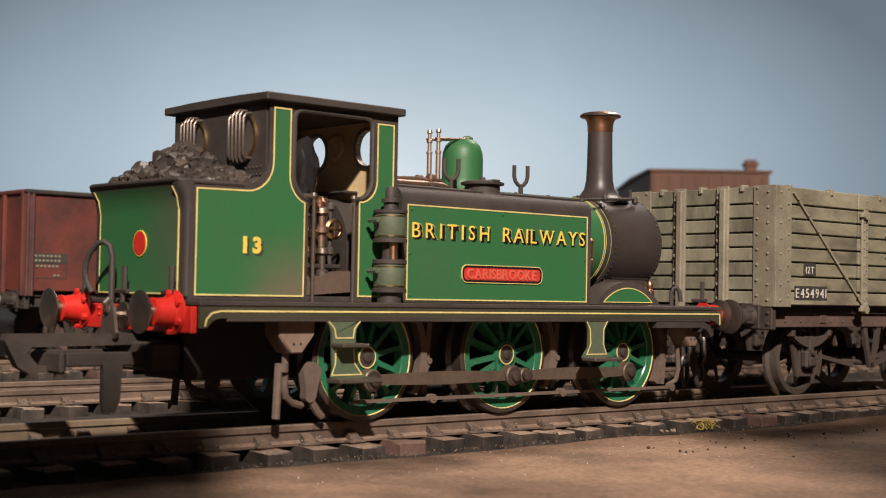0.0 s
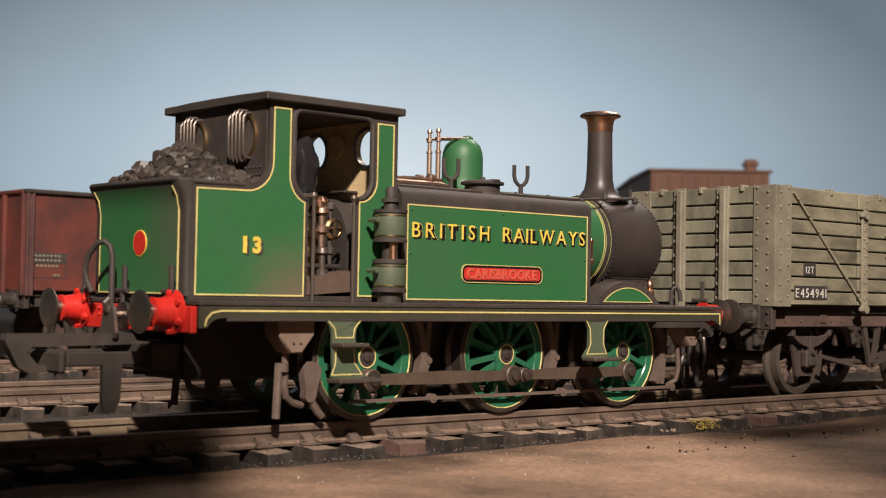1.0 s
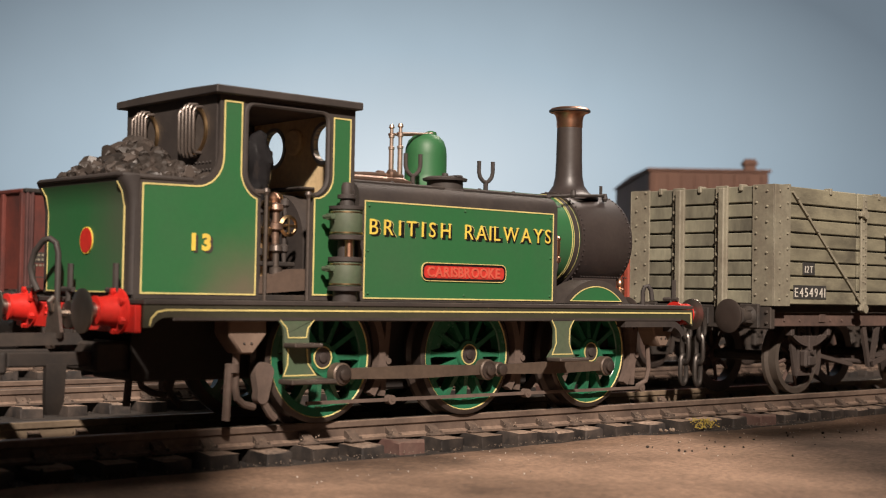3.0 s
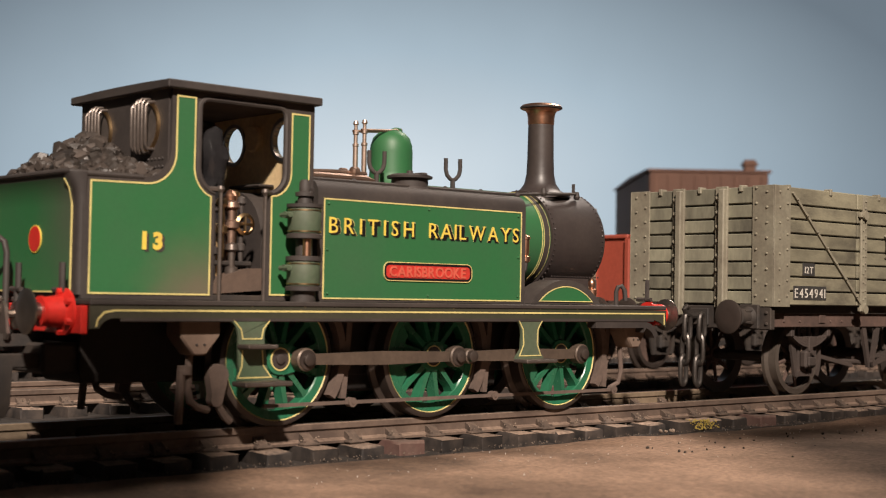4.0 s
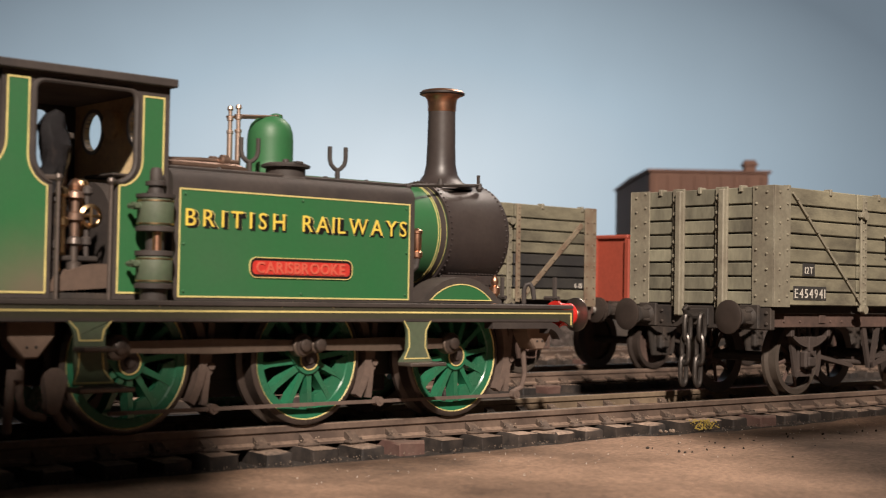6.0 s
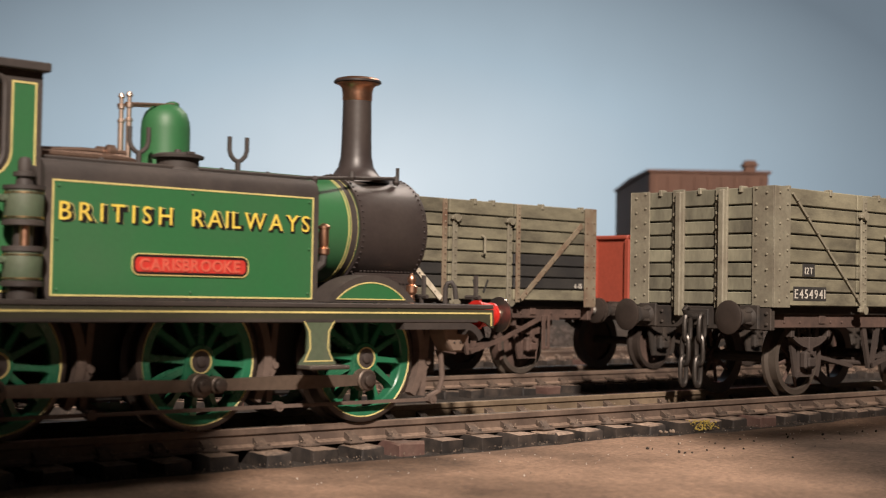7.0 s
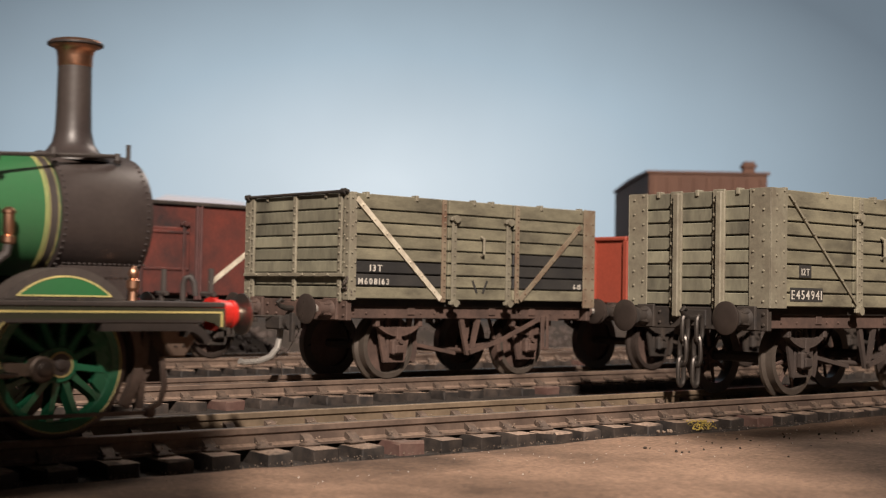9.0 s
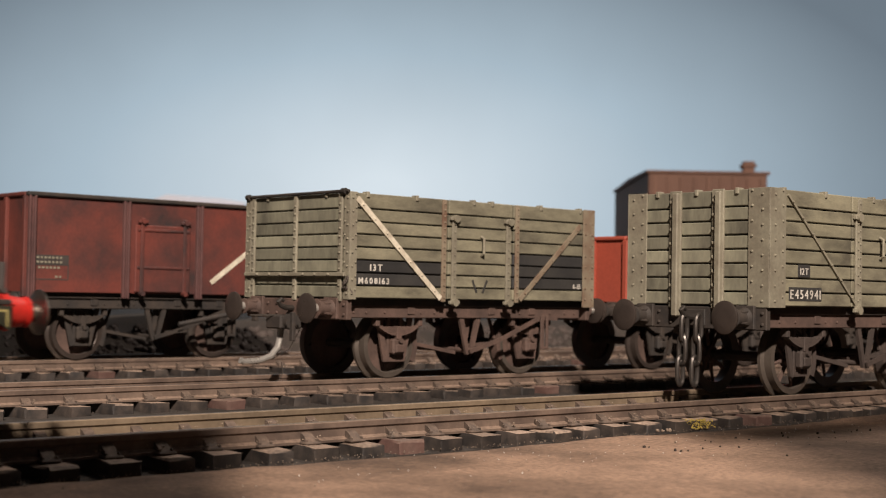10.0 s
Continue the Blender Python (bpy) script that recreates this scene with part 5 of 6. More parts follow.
tube(bm, [(-28.4, -8.4, 23.6), (-28.4, -6.6, 23.6)], 0.25, 6)
part("handwheel", bm, BRASS, cab)
for i, (x, y, m) in enumerate(((-31.6, -5.0, COPPER), (-31.8, -7.6, BRASS), (-32.6, -3.0, COPPER))):
    bm = BM()
    lathe(bm, [(0.45, 15), (0.45, 18.6), (0.85, 19), (0.85, 20.2), (0.5, 20.6), (0.5, 22.8), (0.8, 23), (0.8, 24.2), (0.3, 25)], (x, y, 0), "z", 14)
    part("gauge_column", bm, m, cab)
bm = BM()
tube(bm, [(-31.3, -6.4, 15), (-31.0, -6.4, 22), (-30.6, -6.4, 32.4)], 0.42, 8)
box(bm, -31.6, -29.8, -6.9, -5.9, 32.0, 32.7, 0.15)
box(bm, -33.4, -27.8, -9.2, -4.0, 18.6, 19.2, 0.15)
part("reversing_lever", bm, GRIME, cab, "black reversing lever and quadrant")
GLOSS = mat("glossy_black", (0.018, 0.017, 0.018), (0.03, 0.03, 0.03), 0.4, 0.14, big=200, bump=0.3)
bm = BM()
lathe(bm, [(0.9, 22), (1.3, 24), (1.5, 26.5), (1.45, 29), (1.7, 31), (1.6, 33), (1.0, 34.4), (0.3, 34.9)], (-32.6, -7.6, 0), "z", 18)
bmesh.ops.subdivide_edges(bm, edges=list(bm.edges), cuts=2)
for v in bm.verts:
    n = noise.noise(v.co * 0.9)
    v.co.x += 0.3 * math.sin(v.co.z * 1.1) + 0.45 * n
    v.co.y += 0.3 * math.sin(v.co.z * 1.7 + 1) + 0.45 * noise.noise(v.co * 0.9 + Vector((9, 3, 1)))
for x, y, z0, z1, r_, m in ((-33.0, -8.8, 15.2, 25.5, 0.3, BLACK), (-32.2, -9.2, 19.5, 26.2, 0.38, BRASS), (-30.6, -9.0, 15.2, 21.0, 0.42, DARKSTEEL), (-28.6, -7.8, 15.2, 26.6, 0.3, BLACK), (-30.2, -8.2, 21.0, 26.0, 0.5, BRONZE), (-33.4, -6.8, 15.2, 23.8, 0.45, BRONZE), (-28.0, -5.2, 20, 27.5, 0.4, BRASS)):
    pb = lathe(BM(), [(r_, z0), (r_, (z0 + z1) / 2 - 0.6), (r_ * 1.9, (z0 + z1) / 2 - 0.4), (r_ * 1.9, (z0 + z1) / 2 + 0.3), (r_, (z0 + z1) / 2 + 0.5), (r_, z1 - 0.8), (r_ * 2.0, z1 - 0.5), (r_ * 1.7, z1 + 0.1), (0.1, z1 + 0.4)], (x, y, 0), "z", 14)
    part("cab_pipe", pb, m, cab)
part("wrapped_hose", bm, GLOSS, cab, "glossy black wrapped hose")
for y0, y1 in ((-10.3, -7.4), (7.4, 10.3)):
    part("rear_splasher", prism(BM(), arc(-27.6, 8, 10.4, 136, 52, 12) , XZ, y0, y1), BROWN_DIRT, cab, "dusty wheel splasher in the cab")

# bunker: flared back, lining, lamp disc
bm = BM()
prof = [(-50.6, 14.6), (-51.0, 15.0), (-51.0, 24.6), (-51.3, 26.4), (-52.1, 27.8), (-52.1, 28.15), (-51.6, 28.15), (-50.7, 26.6), (-50.4, 24.6), (-50.4, 14.6)]
prism(bm, prof, XZ, -10.2, 10.2)
bunker = part("bunker", bm, BLACK, loco, "black-edged coal bunker with a flared top")
for s in (-1, 1):
    bm = BM()
    rings = []
    for (x, z) in prof[1:6]:
        rings.append((x, z))
    q = []
    for k in range(7):
        a = radians(90 * k / 6)
        q.append([(-50.3 + (x + 50.3) * math.cos(a), s * (10.2 + 0.72 * math.sin(a) * (1 if z < 25 else 1.0 + (z - 25) * 0.15)), z) for x, z in rings])
    R = [[bm.verts.new(p) for p in ring] for ring in q]
    for a, c in zip(R, R[1:]):
        for i in range(len(a) - 1):
            bm.faces.new((a[i], a[i + 1], c[i + 1], c[i]))
    part("rounded_corner", bm, BLACK, bunker)
part("panel", prism(BM(), [(-51.08, 15.3), (-51.08, 24.6), (-51.38, 26.4), (-52.02, 27.5), (-51.9, 27.5), (-51.2, 26.3), (-50.98, 24.6), (-50.98, 15.3)], XZ, -9.3, 9.3), GREEN_SOOT, bunker, "dusty green flared rear panel")
part("lining", ribbon(BM(), [(9.3, 25.0), (9.3, 15.25), (-9.3, 15.25), (-9.3, 25.0)], 0.16, YZ, -51.14, -51.0), LINE, bunker)
for s in (-1, 1):
    part("lining", ribbon(BM(), [(-51.12, 24.9), (-51.44, 26.4), (-52.08, 27.45)], 0.1, XZ, s * 9.3 - 0.08, s * 9.3 + 0.08), LINE, bunker)
part("lamp_disc", lathe(BM(), [(0, -51.25), (1.42, -51.25), (1.45, -51.1), (1.45, -51.0)], (0, -0.7, 21.1), "x", 32), RED, bunker, "red painted disc with a yellow ring")
part("ring", lathe(BM(), [(1.45, -51.2), (1.56, -51.2), (1.56, -51.0), (1.45, -51.0)], (0, -0.7, 21.1), "x", 32, False), YELLOW, bunker)
part("top_beading", tube(BM(), [(-43.4, -10.75, 28.05), (-50.4, -10.85, 28.05), (-51.9, -10.4, 28.15), (-52.1, -9.6, 28.2), (-52.1, 9.6, 28.2), (-51.9, 10.4, 28.15), (-50.4, 10.85, 28.05), (-43.4, 10.75, 28.05)], 0.3, 8), BLACK, bunker)
part("bunker_inside", box(BM(), -50.4, -40.2, -10.3, 10.3, 24, 26.5, 0.1), GRIME, bunker)
letters("number_shade", "13", -43.1, -40.6, 19.85, 2.0, -10.97, BLACK, cab, 0.045)
letters("number", "13", -43.45, -40.95, 20.08, 2.0, -11.01, YELLOW, cab, 0.05, label="yellow number with a black shade")


def coal_shapes():
    """Eight kinds of broken lump, and the dice that pile them."""
    rng = random.Random(8)
    shapes = []
    for k in range(8):
        bm = BM()
        bmesh.ops.create_icosphere(bm, subdivisions=2, radius=1)
        for v in bm.verts:
            n = noise.noise(v.co * 1.3 + Vector((k * 7.1, 0, 0)))
            v.co *= 0.85 + 0.5 * n
        for _ in range(9):
            d = Vector((rng.gauss(0, 1), rng.gauss(0, 1), rng.gauss(0, 1))).normalized()
            bmesh.ops.bisect_plane(bm, geom=bm.verts[:] + bm.edges[:] + bm.faces[:], plane_co=d * rng.uniform(0.5, 0.72), plane_no=d, clear_outer=True)
            es = [e for e in bm.edges if e.is_boundary]
            if es:
                bmesh.ops.holes_fill(bm, edges=es)
        shapes.append(finish("coal_lump", bm, COAL, smooth=False))
    return shapes, rng


shapes, rng = coal_shapes()
for i in range(330):
    x, y = rng.uniform(-50.2, -41.0), rng.uniform(-9.9, 9.9)
    peak = 27.8 + 4.0 * math.exp(-((x + 42.4) / 4.6) ** 2) * math.exp(-((y - 4.6) / 6.5) ** 2) + 1.5 * math.exp(-((y - 2.0) / 8.5) ** 2) + 1.3 * math.exp(-((y + 6.0) / 3.5) ** 2) * math.exp(-((x + 43.5) / 3.5) ** 2) - 0.06 * max(0, -y - 5)
    ob = part("coal_lump", shapes[rng.randrange(8)], None, bunker, at=(x, y, peak + rng.uniform(-1.0, 0.35)))
    ob.rotation_euler = (rng.random() * 6, rng.random() * 6, rng.random() * 6)
    k = rng.choice((0.6, 0.85, 1.1, 1.5))
    ob.scale = (k, k, k)


# buffer beams, buffers, hoses, lamp irons, couplings
def beam(d, x):
    k = 0.8 if d < 0 else 0.4
    x0, x1 = sorted((x, x + d * k))
    o = part("buffer_beam", box(BM(), x0, x1, -14.7, 14.7, 10.9 if d < 0 else 12.2, 13.9, 0.12), RED, loco, "red buffer beam")
    part("bolts", rivets(BM(), [(x + d * k, y, z) for y in (-6.5, -4.5, 4.5, 6.5) for z in (12.6, 13.4)], 0.25), RED, o)
    xb = x + d * k
    f = 1.0 if d < 0 else 0.76
    for y in (-11.1, 11.1):
        bm = BM()
        lathe(bm, [(2.5 * f, 0), (2.5 * f, d * 0.35), (2.0 * f, d * 0.5), (1.75, d * 0.7), (1.5, d * 2.6), (1.62, d * 2.65), (1.62, d * 3.0), (1.2, d * 3.05)], (xb, y, 13.2), "x", 28)
        for k in range(6):
            a = k * math.pi / 3 + 0.5
            lathe(bm, [(0.42, d * 0.2), (0.42, d * 0.9), (0.2, d * 1.0)], (xb, y + 2.1 * f * math.cos(a), 13.2 + 2.1 * f * math.sin(a)), "x", 6)
        b = part("buffer", bm, RED, loco, "red buffer housing")
        part("shank", lathe(BM(), [(1.0, d * 2.9), (1.0, d * 4.0)], (xb, y, 13.2), "x", 20), STEEL, b, "steel shank")
        part("head", lathe(BM(), [(0.95, d * 3.8), (1.9, d * 4.1), (2.4, d * 4.25), (2.42, d * 4.42), (2.2, d * 4.55), (1.0, d * 4.68), (0, d * 4.7)], (xb, y, 13.2), "x", 36), STEEL, b, "worn steel buffer head")
    for y in (-10.4, 0.3, 10.2):
        bm = BM()
        tube(bm, [(xb + d * 0.3, y, 14.0), (xb + d * 0.3, y, 15.4)], 0.3, 6)
        tube(bm, [(xb + d * 0.3, y + 1.5, 15.45), (xb + d * 0.3, y - 1.2, 15.45)], 0.32, 6)
        tube(bm, [(xb + d * 0.3, y - 0.4, 15.4), (xb + d * 0.3, y - 0.4, 18.4)], 0.36, 6)
        part("lamp_iron", bm, BLACK, loco)
    bm = BM()
    tube(bm, [(xb, 0, 12.7), (xb + d * 1.6, 0, 12.7), (xb + d * 2.4, 0, 13.2), (xb + d * 2.7, 0, 14.0), (xb + d * 2.2, 0, 14.5)], 0.5, 8, 0.35)
    lathe(bm, [(1.6, xb + d * 0.1), (1.6, xb + d * 0.5), (0.8, xb + d * 0.7)], (0, 0, 12.6), "x", 18)
    part("draw_hook", bm, STEEL, loco, "steel draw hook")
    if d < 0:
        part("hook_plate", prism(BM(), arc(0, 12.9, 1.3, 0, 180, 8) + [(-1.9, 10.6), (-1.5, 9.9), (1.5, 9.9), (1.9, 10.6)], YZ, xb - 2.3, xb - 1.9), DARKSTEEL, loco, "grey pear-shaped hook plate")
    bm = BM()
    y0 = 2.6 if d < 0 else -4.6
    e = d * 0.9
    tube(bm, [(xb + e * 0.6, y0, 10.2), (xb + e * 0.6, y0, 19.6), (xb + e * 0.8, y0 + 0.3, 20.8), (xb + e * 1.3, y0 + 0.9, 21.3), (xb + e * 1.8, y0 + 1.6, 21.1), (xb + e * 2.3, y0 + 2.9, 19.8), (xb + e * 2.5, y0 + 3.6, 18.0), (xb + e * 2.3, y0 + 3.4, 16.6), (xb + e * 1.9, y0 + 2.6, 15.2)] if d < 0 else
         [(xb + e * 0.4, y0, 12.5), (xb + e * 0.4, y0, 16.6), (xb + e * 0.6, y0 - 0.2, 17.3), (xb + e * 1.1, y0 - 0.5, 17.5), (xb + e * 1.5, y0 - 0.8, 16.8), (xb + e * 1.6, y0 - 1.0, 15.2)], 0.36, 10)
    part("brake_hose", bm, BLACK, loco)


beam(-1, -51.6)
beam(1, 41.2)
bm = BM()
prism(bm, [(-67.4, 10.5), (-50, 10.5), (-50, 9.2), (-64.4, 9.0), (-64.9, 8.4), (-63.6, 6.9), (-62.4, 6.9), (-62.4, 6.1), (-64.6, 6.0), (-66.0, 6.8), (-67.6, 9.8)], XZ, -1.0, 0.4)
cp = part("coupling", bm, GRIME, loco, "dark plastic hook coupling")
bm = BM()
box(bm, -62.6, -61.8, -4.3, 4.0, 6.1, 8.6, 0.3)
part("bumper", bm, GRIME, cp)
part("arm", box(BM(), -61.8, -47, -4.3, -3.5, 6.9, 8.5, 0.15), GRIME, cp)
part("arm", box(BM(), -61.8, -47, 3.2, 4.0, 6.9, 8.5, 0.15), GRIME, cp)
part("mount", box(BM(), -52, -38, -5.2, 5.2, 6.2, 9.6, 0.3), GRIME, cp)
part("pin", prism(BM(), [(-57.4, 7.2), (-55.0, 7.2), (-55.2, 3.0), (-55.8, 1.6), (-57.2, 1.6), (-57.4, 3.0)], XZ, -4.38, -3.6), GRIME, cp)


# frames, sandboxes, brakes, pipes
# frames and pans coloured near-black to carry the shade of the recess
FR = part("frame", box(BM(), -48, 39, -6.0, -5.4, 5.2, 13.9, 0.1), NEAR_BLACK, loco)
part("frame_plate", box(BM(), -48, 39, 5.4, 6.0, 5.2, 13.9, 0.1), NEAR_BLACK, FR)
part("ash_pan", box(BM(), -18, 16, -5.3, 5.3, 3.0, 13.9, 0.3), NEAR_BLACK, FR)
part("rear_pan", box(BM(), -47, -30, -5.3, 5.3, 5.0, 13.9, 0.3), NEAR_BLACK, FR)


def running_gear(s):
    for x, w in ((-37.2, 2.6), (36.4, 2.2)):
        bm = BM()
        y0, y1 = span(s, 10.2, 13.4)
        prism(bm, [(x - w, 13.9), (x - w, 10.6), (x - 0.8, 8.4), (x + 0.8, 8.4), (x + w, 10.6), (x + w, 13.9)], XZ, y0, y1)
        bmesh.ops.bevel(bm, geom=list(bm.edges), offset=0.2, segments=1, affect="EDGES")
        o = part("sandbox", bm, SAND, loco, "dusty brown sandbox")
        part("bolts", rivets(BM(), [(x - 0.5, s * 13.42, 9.6), (x + 0.5, s * 13.42, 9.6)], 0.18), GRIME, o)
    bm = BM()
    tube(bm, [(-37.3, s * 11.2, 8.6), (-37.4, s * 11.2, 4.6), (-37.0, s * 11.0, 3.2), (-35.8, s * 10.6, 2.4), (-34.0, s * 10, 2.0)], 0.45, 8)
    tube(bm, [(-38.4, s * 11.4, 6.8), (-38.8, s * 11.6, 0.7)], 0.5, 8)
    lathe(bm, [(0.85, 6.6), (0.85, 7.6)], (-37.9, s * 11.3, -0.4), "z", 12)
    part("sand_pipe", bm, BRAKE, loco)
    bm = BM()
    tube(bm, [(35.6, s * 11, 8.4), (36.0, s * 11, 5.0), (35.6, s * 10.8, 3.2), (34.0, s * 10.4, 2.4)], 0.36, 8)
    part("sand_pipe", bm, BRAKE, loco)
    for xw in (-24, 0, 24):
        bm = BM()
        pts = arc(xw, 8, 9.15, 32, -34, 8)
        y0, y1 = span(s, 9.0, 10.3)
        ribbon(bm, pts, 1.0, XZ, y0, y1)
        ribbon(bm, [(xw + 10.4, 12.0), (xw + 9.6, 2.6)], 0.8, XZ, *span(s, 9.2, 9.9))
        ribbon(bm, [(xw + 10.5, 6.6), (xw + 7.9, 2.8)], 0.55, XZ, *span(s, 9.3, 9.8))
        lathe(bm, [(0.42, s * 9.0), (0.42, s * 10.05)], (xw + 10.4, 0, 7.0), "y", 12)
        part("brake_block", bm, BRAKE, loco, "dusty brown brake block and hanger")
    bm = BM()
    prism(bm, arc(-33.4, 6.0, 1.3, 0, 180, 8) + [(-34.3, 3.9)] + arc(-33.6, 3.2, 0.8, 180, 340, 6), XZ, *span(s, 10.2, 11.4))
    tube(bm, [(-33.6, s * 10.8, 3.2), (-32.2, s * 10.8, 1.2), (-31.4, s * 10.6, 0.6)], 0.5, 8)
    part("brake_link", bm, BRAKE, loco)
    bm = BM()
    y = s * 10.9
    ribbon(bm, [(-27, 2.2), (34.4, 2.2)], 0.42, XZ, y - 0.22, y + 0.22)
    for x in (-14, 10.2, 34.2):
        lathe(bm, [(0.6, y - 0.5), (0.6, y + 0.5)], (x, 0, 2.2), "y", 12)
        tube(bm, [(x, y - 0.6, 2.2), (x, y + 0.6, 2.2)], 0.25, 6)
    part("brake_rod", bm, BRAKE, loco, "thin brown brake pull rod")


both(running_gear)


def steps(s):
    y0, y1 = span(s, 14.7, 15.05)
    rear = [(-34.8, 12.6)] + arc(-35.6, 10.4, 2.3, 55, 5, 4) + [(-33.2, 7.4)] + arc(-35.2, 6.6, 2.1, 15, -28, 4) + [(-27.4, 5.5)] + arc(-27.4, 7.4, 2.0, 225, 170, 4) + [(-29.8, 10.0)] + arc(-27.4, 10.6, 2.4, 180, 120, 4) + [(-28.4, 12.6)]
    p = part("cab_step", prism(BM(), rear, XZ, y0, y1), GREEN_DUSTY, loco, "dull green step plate with yellow lines")
    yy = span(s, 15.03, 15.12)
    inset = [(-34.0, 12.4), (-33.0, 11.4), (-32.75, 10.3), (-30.2, 10.3), (-30.0, 11.4), (-29.1, 12.4)]
    part("lining", ribbon(BM(), inset, 0.14, XZ, *yy), LINE, p)
    part("lining", ribbon(BM(), [(-32.75, 9.0), (-32.8, 7.2), (-33.3, 5.9), (-28.8, 5.9), (-29.9, 7.2), (-30.1, 9.0)], 0.14, XZ, *yy), LINE, p)
    part("tread", box(BM(), -33.4, -29.4, *span(s, 14.9, 17.4), 9.2, 9.7, 0.12), DARKSTEEL, p)
    part("tread", box(BM(), -34.0, -27.6, *span(s, 14.9, 17.8), 5.0, 5.55, 0.12), DARKSTEEL, p)
    front = [(10.2, 12.6)] + arc(9.2, 10.6, 2.2, 60, -5, 5) + [(11.3, 8.6), (10.2, 7.3), (15.6, 7.3), (14.7, 8.6)] + arc(16.8, 10.6, 2.2, 185, 120, 5) + [(15.8, 12.6)]
    p = part("front_step", prism(BM(), front, XZ, y0, y1), GREEN_DUSTY, loco, "dull green step plate with yellow lines")
    part("lining", ribbon(BM(), [(10.8, 12.4), (11.6, 11.2), (11.75, 9.2), (11.0, 7.7), (15.0, 7.7), (14.3, 9.2), (14.4, 11.2), (15.2, 12.4)], 0.14, XZ, *yy), LINE, p)
    part("tread", box(BM(), 10.0, 15.8, *span(s, 14.9, 17.6), 6.8, 7.3, 0.12), DARKSTEEL, p)


both(steps)


# air pump beside the cab
def pump():
    x, y = -23.1, -13.0
    prof = lambda *p: lathe(BM(), p, (x, y, 0), "z", 28)
    o = part("air_pump", prof((1.5, 14.5), (1.5, 15.8), (2.15, 15.85), (2.15, 16.3), (1.9, 16.4), (1.9, 19.3), (2.15, 19.4), (2.15, 19.9), (1.0, 20.0), (1.0, 22.0), (2.15, 22.05), (2.15, 22.5), (1.9, 22.6), (1.9, 25.6), (2.15, 25.7), (2.15, 26.1), (0.9, 26.2), (0.8, 27.0), (1.15, 27.05), (1.15, 27.5), (0.7, 27.6), (0.7, 28.6), (0.5, 29.0), (0, 29.1)), BLACK, loco, "black and green upright air pump")
    for z0, z1 in ((16.45, 19.3), (22.65, 25.6)):
        part("cylinder", prof((1.94, z0), (1.98, z0 + 0.1), (1.98, z1 - 0.1), (1.94, z1)), GREEN_DUSTY, o, "dull green cylinder with yellow rings")
        for z in (z0 + 0.2, z1 - 0.25):
            part("ring", lathe(BM(), [(1.9, z - 0.08), (2.03, z - 0.08), (2.03, z + 0.08), (1.9, z + 0.08)], (x, y, 0), "z", 28, False), BRASS, o)
        bm = BM()
        lathe(bm, [(0.42, -2.9), (0.42, -1.8)], (x, y, (z0 + z1) / 2 + 0.6), "x", 10)
        lathe(bm, [(0.3, -0.9), (0.3, 0.9)], (x - 2.7, y, (z0 + z1) / 2 + 0.6), "y", 8)
        part("valve", bm, GREEN_DUSTY, o)
    part("piston_rod", lathe(BM(), [(0.5, 19.8), (0.5, 22.2)], (x - 0.3, y - 1.0, 0), "z", 12), COPPER, o)
    bm = BM()
    tube(bm, [(x, y, 28.2), (x + 0.9, y + 0.2, 28.0), (x + 1.1, y + 0.3, 27.0), (x + 1.1, y + 0.6, 26.0)], 0.4, 8)
    for k in (-1, 1):
        tube(bm, [(x + k * 0.9, y, 14.5), (x + k * 0.9, y, 15.9)], 0.5, 8)
    part("pump_pipe", bm, BLACK, o)


pump()

# wheels: spoked, with crank pin at angle 0; axles turn with them
CRANK = 2.8
AXLE = 7.65


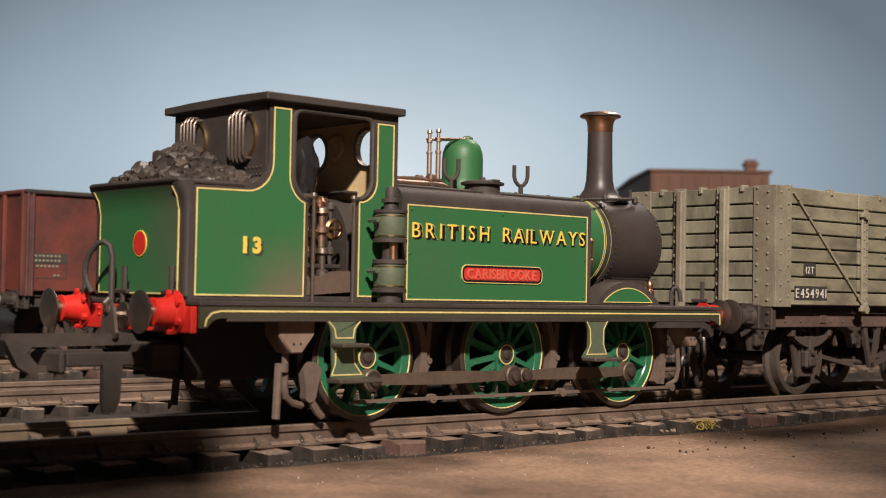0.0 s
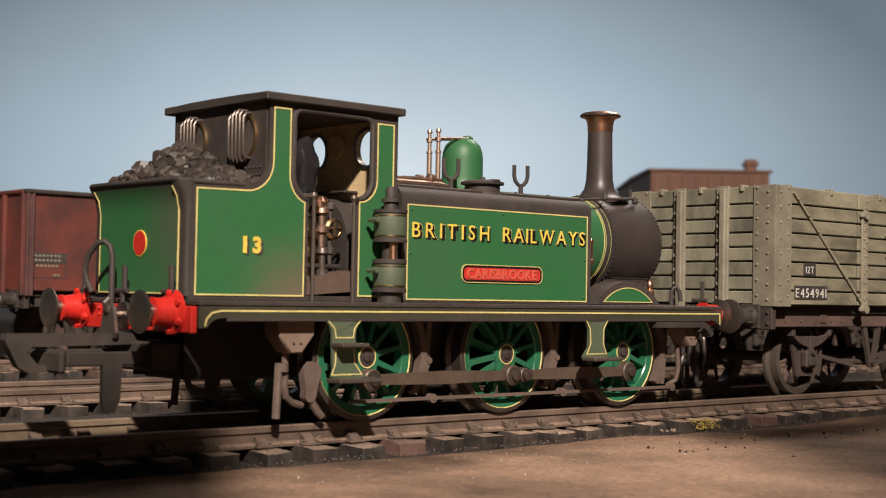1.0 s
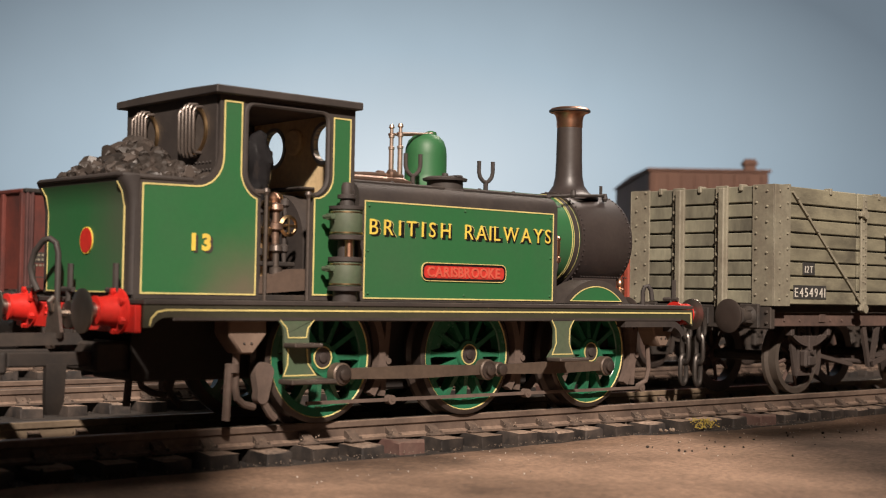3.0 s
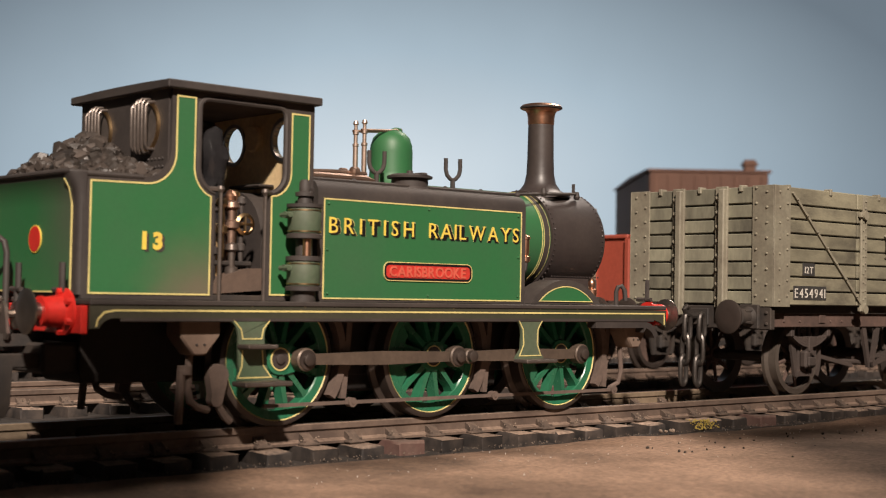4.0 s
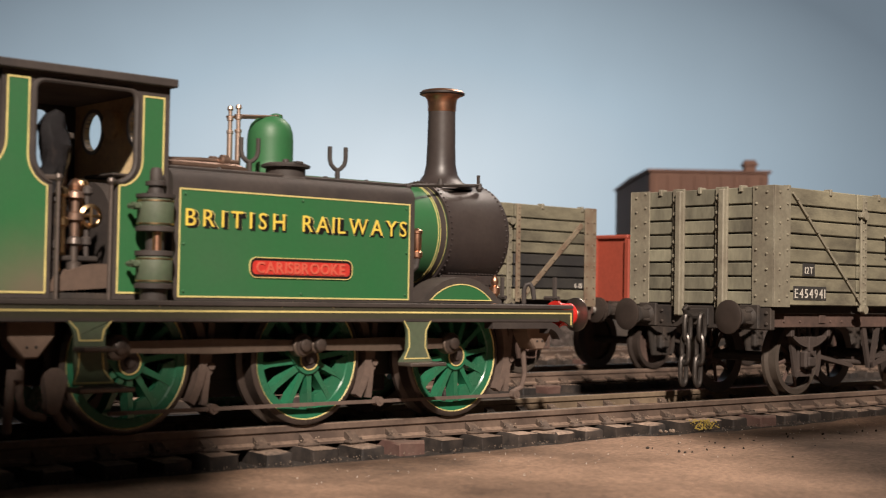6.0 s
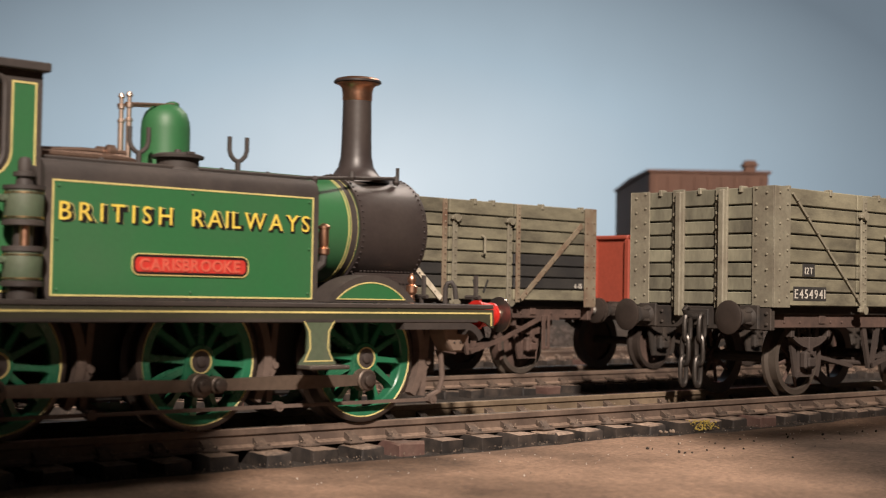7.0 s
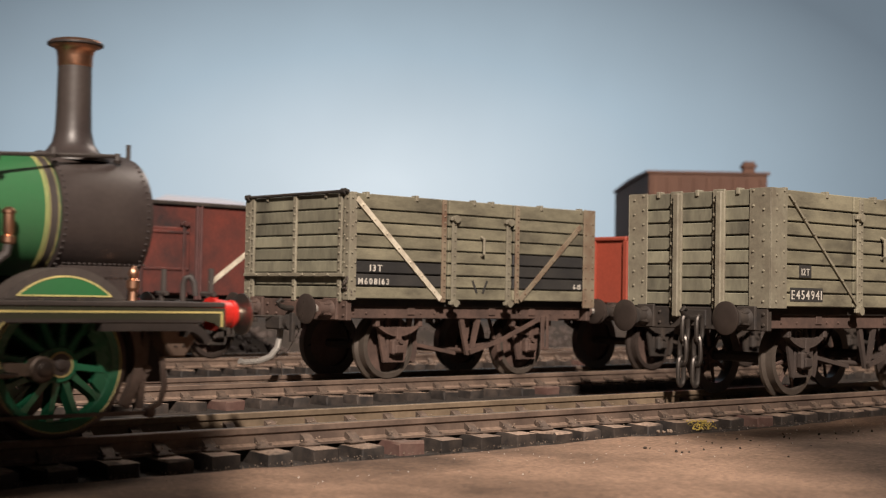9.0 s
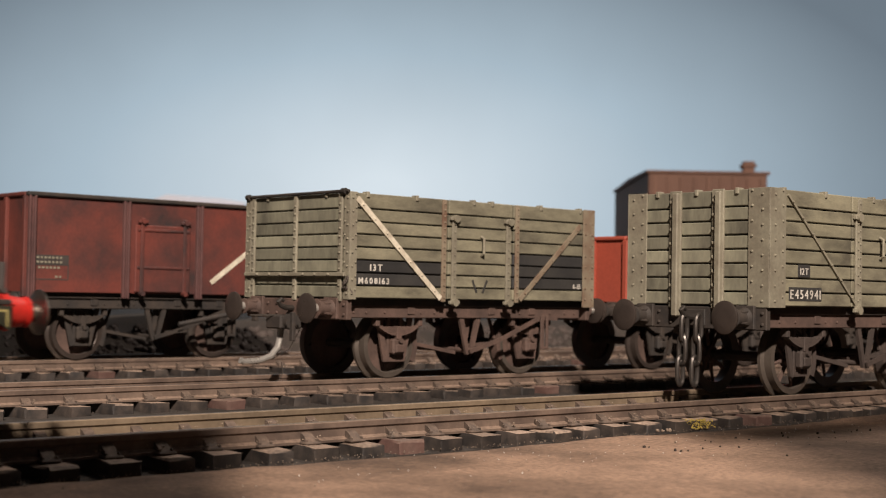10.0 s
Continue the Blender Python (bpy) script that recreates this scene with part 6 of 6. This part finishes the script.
def wheel_meshes():
    bm = BM()
    lathe(bm, [(7.3, -7.3), (8.75, -7.25), (8.75, -7.8), (8.15, -8.2), (8.0, -9.9), (7.7, -10.1), (7.3, -10.1), (7.3, -7.3)], (0, 0, 0), "y", 64, False)
    tyre = finish("tyre", bm, TYRE)
    bm = BM()
    lathe(bm, [(6.1, -8.4), (6.15, -9.75), (6.3, -9.9), (7.3, -10.0), (7.3, -8.4), (6.1, -8.4)], (0, 0, 0), "y", 64, False)
    lathe(bm, [(2.0, -7.9), (2.0, -10.2), (1.85, -10.45), (0.3, -10.45)], (0, 0, 0), "y", 28)
    prism(bm, [(0.5, -1.9), (2.8, -1.35)] + arc(CRANK, 0, 1.4, -80, 80, 6) + [(2.8, 1.35), (0.5, 1.9)], XZ, -10.45, -8.4)
    # balance weight opposite the pin
    prism(bm, arc(0, 0, 6.7, 138, 222, 10) + arc(0, 0, 4.6, 214, 146, 8), XZ, -9.75, -8.6)
    centre = finish("wheel_centre", bm, WHEEL_GREEN)
    rings = [[(r, -8.5, w), (r, -d, w * 0.6), (r, -d, -w * 0.6), (r, -8.5, -w)] for r, w, d in ((1.7, 0.66, 10.2), (3.0, 0.56, 10.05), (5.4, 0.5, 9.85), (6.4, 0.85, 9.8))]
    spoke = finish("spoke", loft(BM(), rings), WHEEL_GREEN)
    ring = finish("yellow_ring", lathe(BM(), [(7.24, -10.04), (7.36, -10.13), (7.38, -10.05), (7.24, -10.0)], (0, 0, 0), "y", 64, False), LINE)
    hub = finish("hub_ring", lathe(BM(), [(1.24, -10.4), (1.24, -10.58), (1.38, -10.58), (1.38, -10.4)], (0, 0, 0), "y", 32, False), LINE)
    axle = finish("axle_end", lathe(BM(), [(1.25, -10.3), (1.25, -10.5), (0.62, -10.5), (0.6, -10.72), (0.45, -10.78), (0, -10.8)], (0, 0, 0), "y", 24), SMOKE)
    return tyre, centre, ring, hub, axle, spoke


WM = wheel_meshes()
WHEELS = []
FAR = pose(0, 0, 0, 0, 90, 180)
for x in (-24.4, -0.2, 23.7):
    ws = part("wheelset", lathe(BM(), [(1.2, -8), (1.2, 8)], (0, 0, 0), "y", 16), GRIME, loco, "pair of green spoked wheels with yellow rings")
    for turn in (0, 1):
        w = part("wheel_centre", WM[1], None, ws)
        t = [w] + [part(n, m, None, ws) for n, m in zip(("tyre", "yellow_ring", "hub_ring", "axle_end"), (WM[0], WM[2], WM[3], WM[4]))]
        if turn:
            for q in t:
                q.matrix_basis = FAR
        for k in range(12):
            sp = part("spoke", WM[5], None, ws)
            sp.matrix_basis = (FAR if turn else Matrix()) @ pose(0, 0, 0, 0, -15 - 30 * k, 0)
    ws.location = (x * MM, 0, AXLE * MM)
    WHEELS.append((ws, x))


def rod(s):
    """The side rods, centred on the middle pin."""
    bm, pins = BM(), []
    y = 11.3
    for x0, x1 in ((-24.4, 0), (2.0, 23.7)):
        prism(bm, [(x0, -0.62), ((x0 + x1) / 2, -0.85), (x1, -0.62), (x1, 0.62), ((x0 + x1) / 2, 0.85), (x0, 0.62)], XZ, *span(s, y - 0.4, y + 0.4))
    for x in (-24.4, 0, 2.2, 23.7):
        r = 1.0 if x == 2.2 else 1.4
        lathe(bm, [(r, s * (y - 0.6)), (r, s * (y + 0.7)), (r - 0.2, s * (y + 0.85)), (0.3, s * (y + 0.85))], (x, 0, 0), "y", 24)
        pins.append(lathe(BM(), [(r - 0.15, s * (y + 0.7)), (r - 0.2, s * (y + 0.95)), (0.8, s * (y + 1.0)), (0.75, s * (y + 1.4)), (0.5, s * (y + 1.55)), (0, s * (y + 1.55))], (x, 0, 0), "y", 12))
        if x != 2.2:
            lathe(bm, [(0.6, s * 8.5), (0.6, s * y)], (x, 0, 0), "y", 12)
    o = part("side_rod", bm, ROD, loco, "dull brown steel side rod")
    for p in pins:
        part("crank_pin", p, TYRE, o, "dark oily crank pin")
    return o


ROD = mat("dirty_rod_steel", (0.125, 0.092, 0.070), (0.065, 0.048, 0.038), 0.7, 0.5, metal=0.35, big=180, bump=0.2)
RODS = ((rod(-1), 0.0), (rod(1), 90.0))


# ---- what moves ----
RUN = ((0.0, 0.0), (0.5, 0.0), (1.0, 0.0), (1.2, -0.06), (1.5, -0.55), (2.0, -2.12), (2.5, -4.15), (3.0, -6.75), (3.5, -9.7), (4.0, -13.0), (4.5, -16.9),
       (5.0, -21.5), (5.5, -26.95), (6.0, -32.95), (6.5, -40.0), (7.0, -48.1), (7.5, -57.0), (8.0, -66.7), (8.5, -77.65), (9.0, -89.6), (9.5, -102.1), (10.0, -115.1))


def ran(t):
    """How far the locomotive has run, in millimetres, gliding through the table."""
    i = max(k for k in range(len(RUN) - 1) if RUN[k][0] <= t + 1e-9)
    (t0, s0), (t1, s1) = RUN[i], RUN[i + 1]

    def slope(k):
        a, c = RUN[max(k - 1, 0)], RUN[min(k + 1, len(RUN) - 1)]
        return (c[1] - a[1]) / (c[0] - a[0])

    h = t1 - t0
    u = (t - t0) / h
    return ((2 * u ** 3 - 3 * u ** 2 + 1) * s0 + (u ** 3 - 2 * u ** 2 + u) * h * slope(i) + (3 * u ** 2 - 2 * u ** 3) * s1 + (u ** 3 - u ** 2) * h * slope(i + 1))


def motions():
    times = [i / 10 for i in range(101)]
    walk(loco, [(t, pose(ran(t) * MM, 0, 0)) for t in times])
    turn = lambda t: 266.0 - math.degrees(ran(t) / 8.0)
    for ws, x in WHEELS:
        walk(ws, [(t, pose(x * MM, 0, AXLE * MM, 0, -turn(t), 0)) for t in times])
    for side, lead in RODS:
        walk(side, [(t, pose(CRANK * MM * math.cos(radians(turn(t) + lead)), 0, (AXLE + CRANK * math.sin(radians(turn(t) + lead))) * MM)) for t in times])


motions()
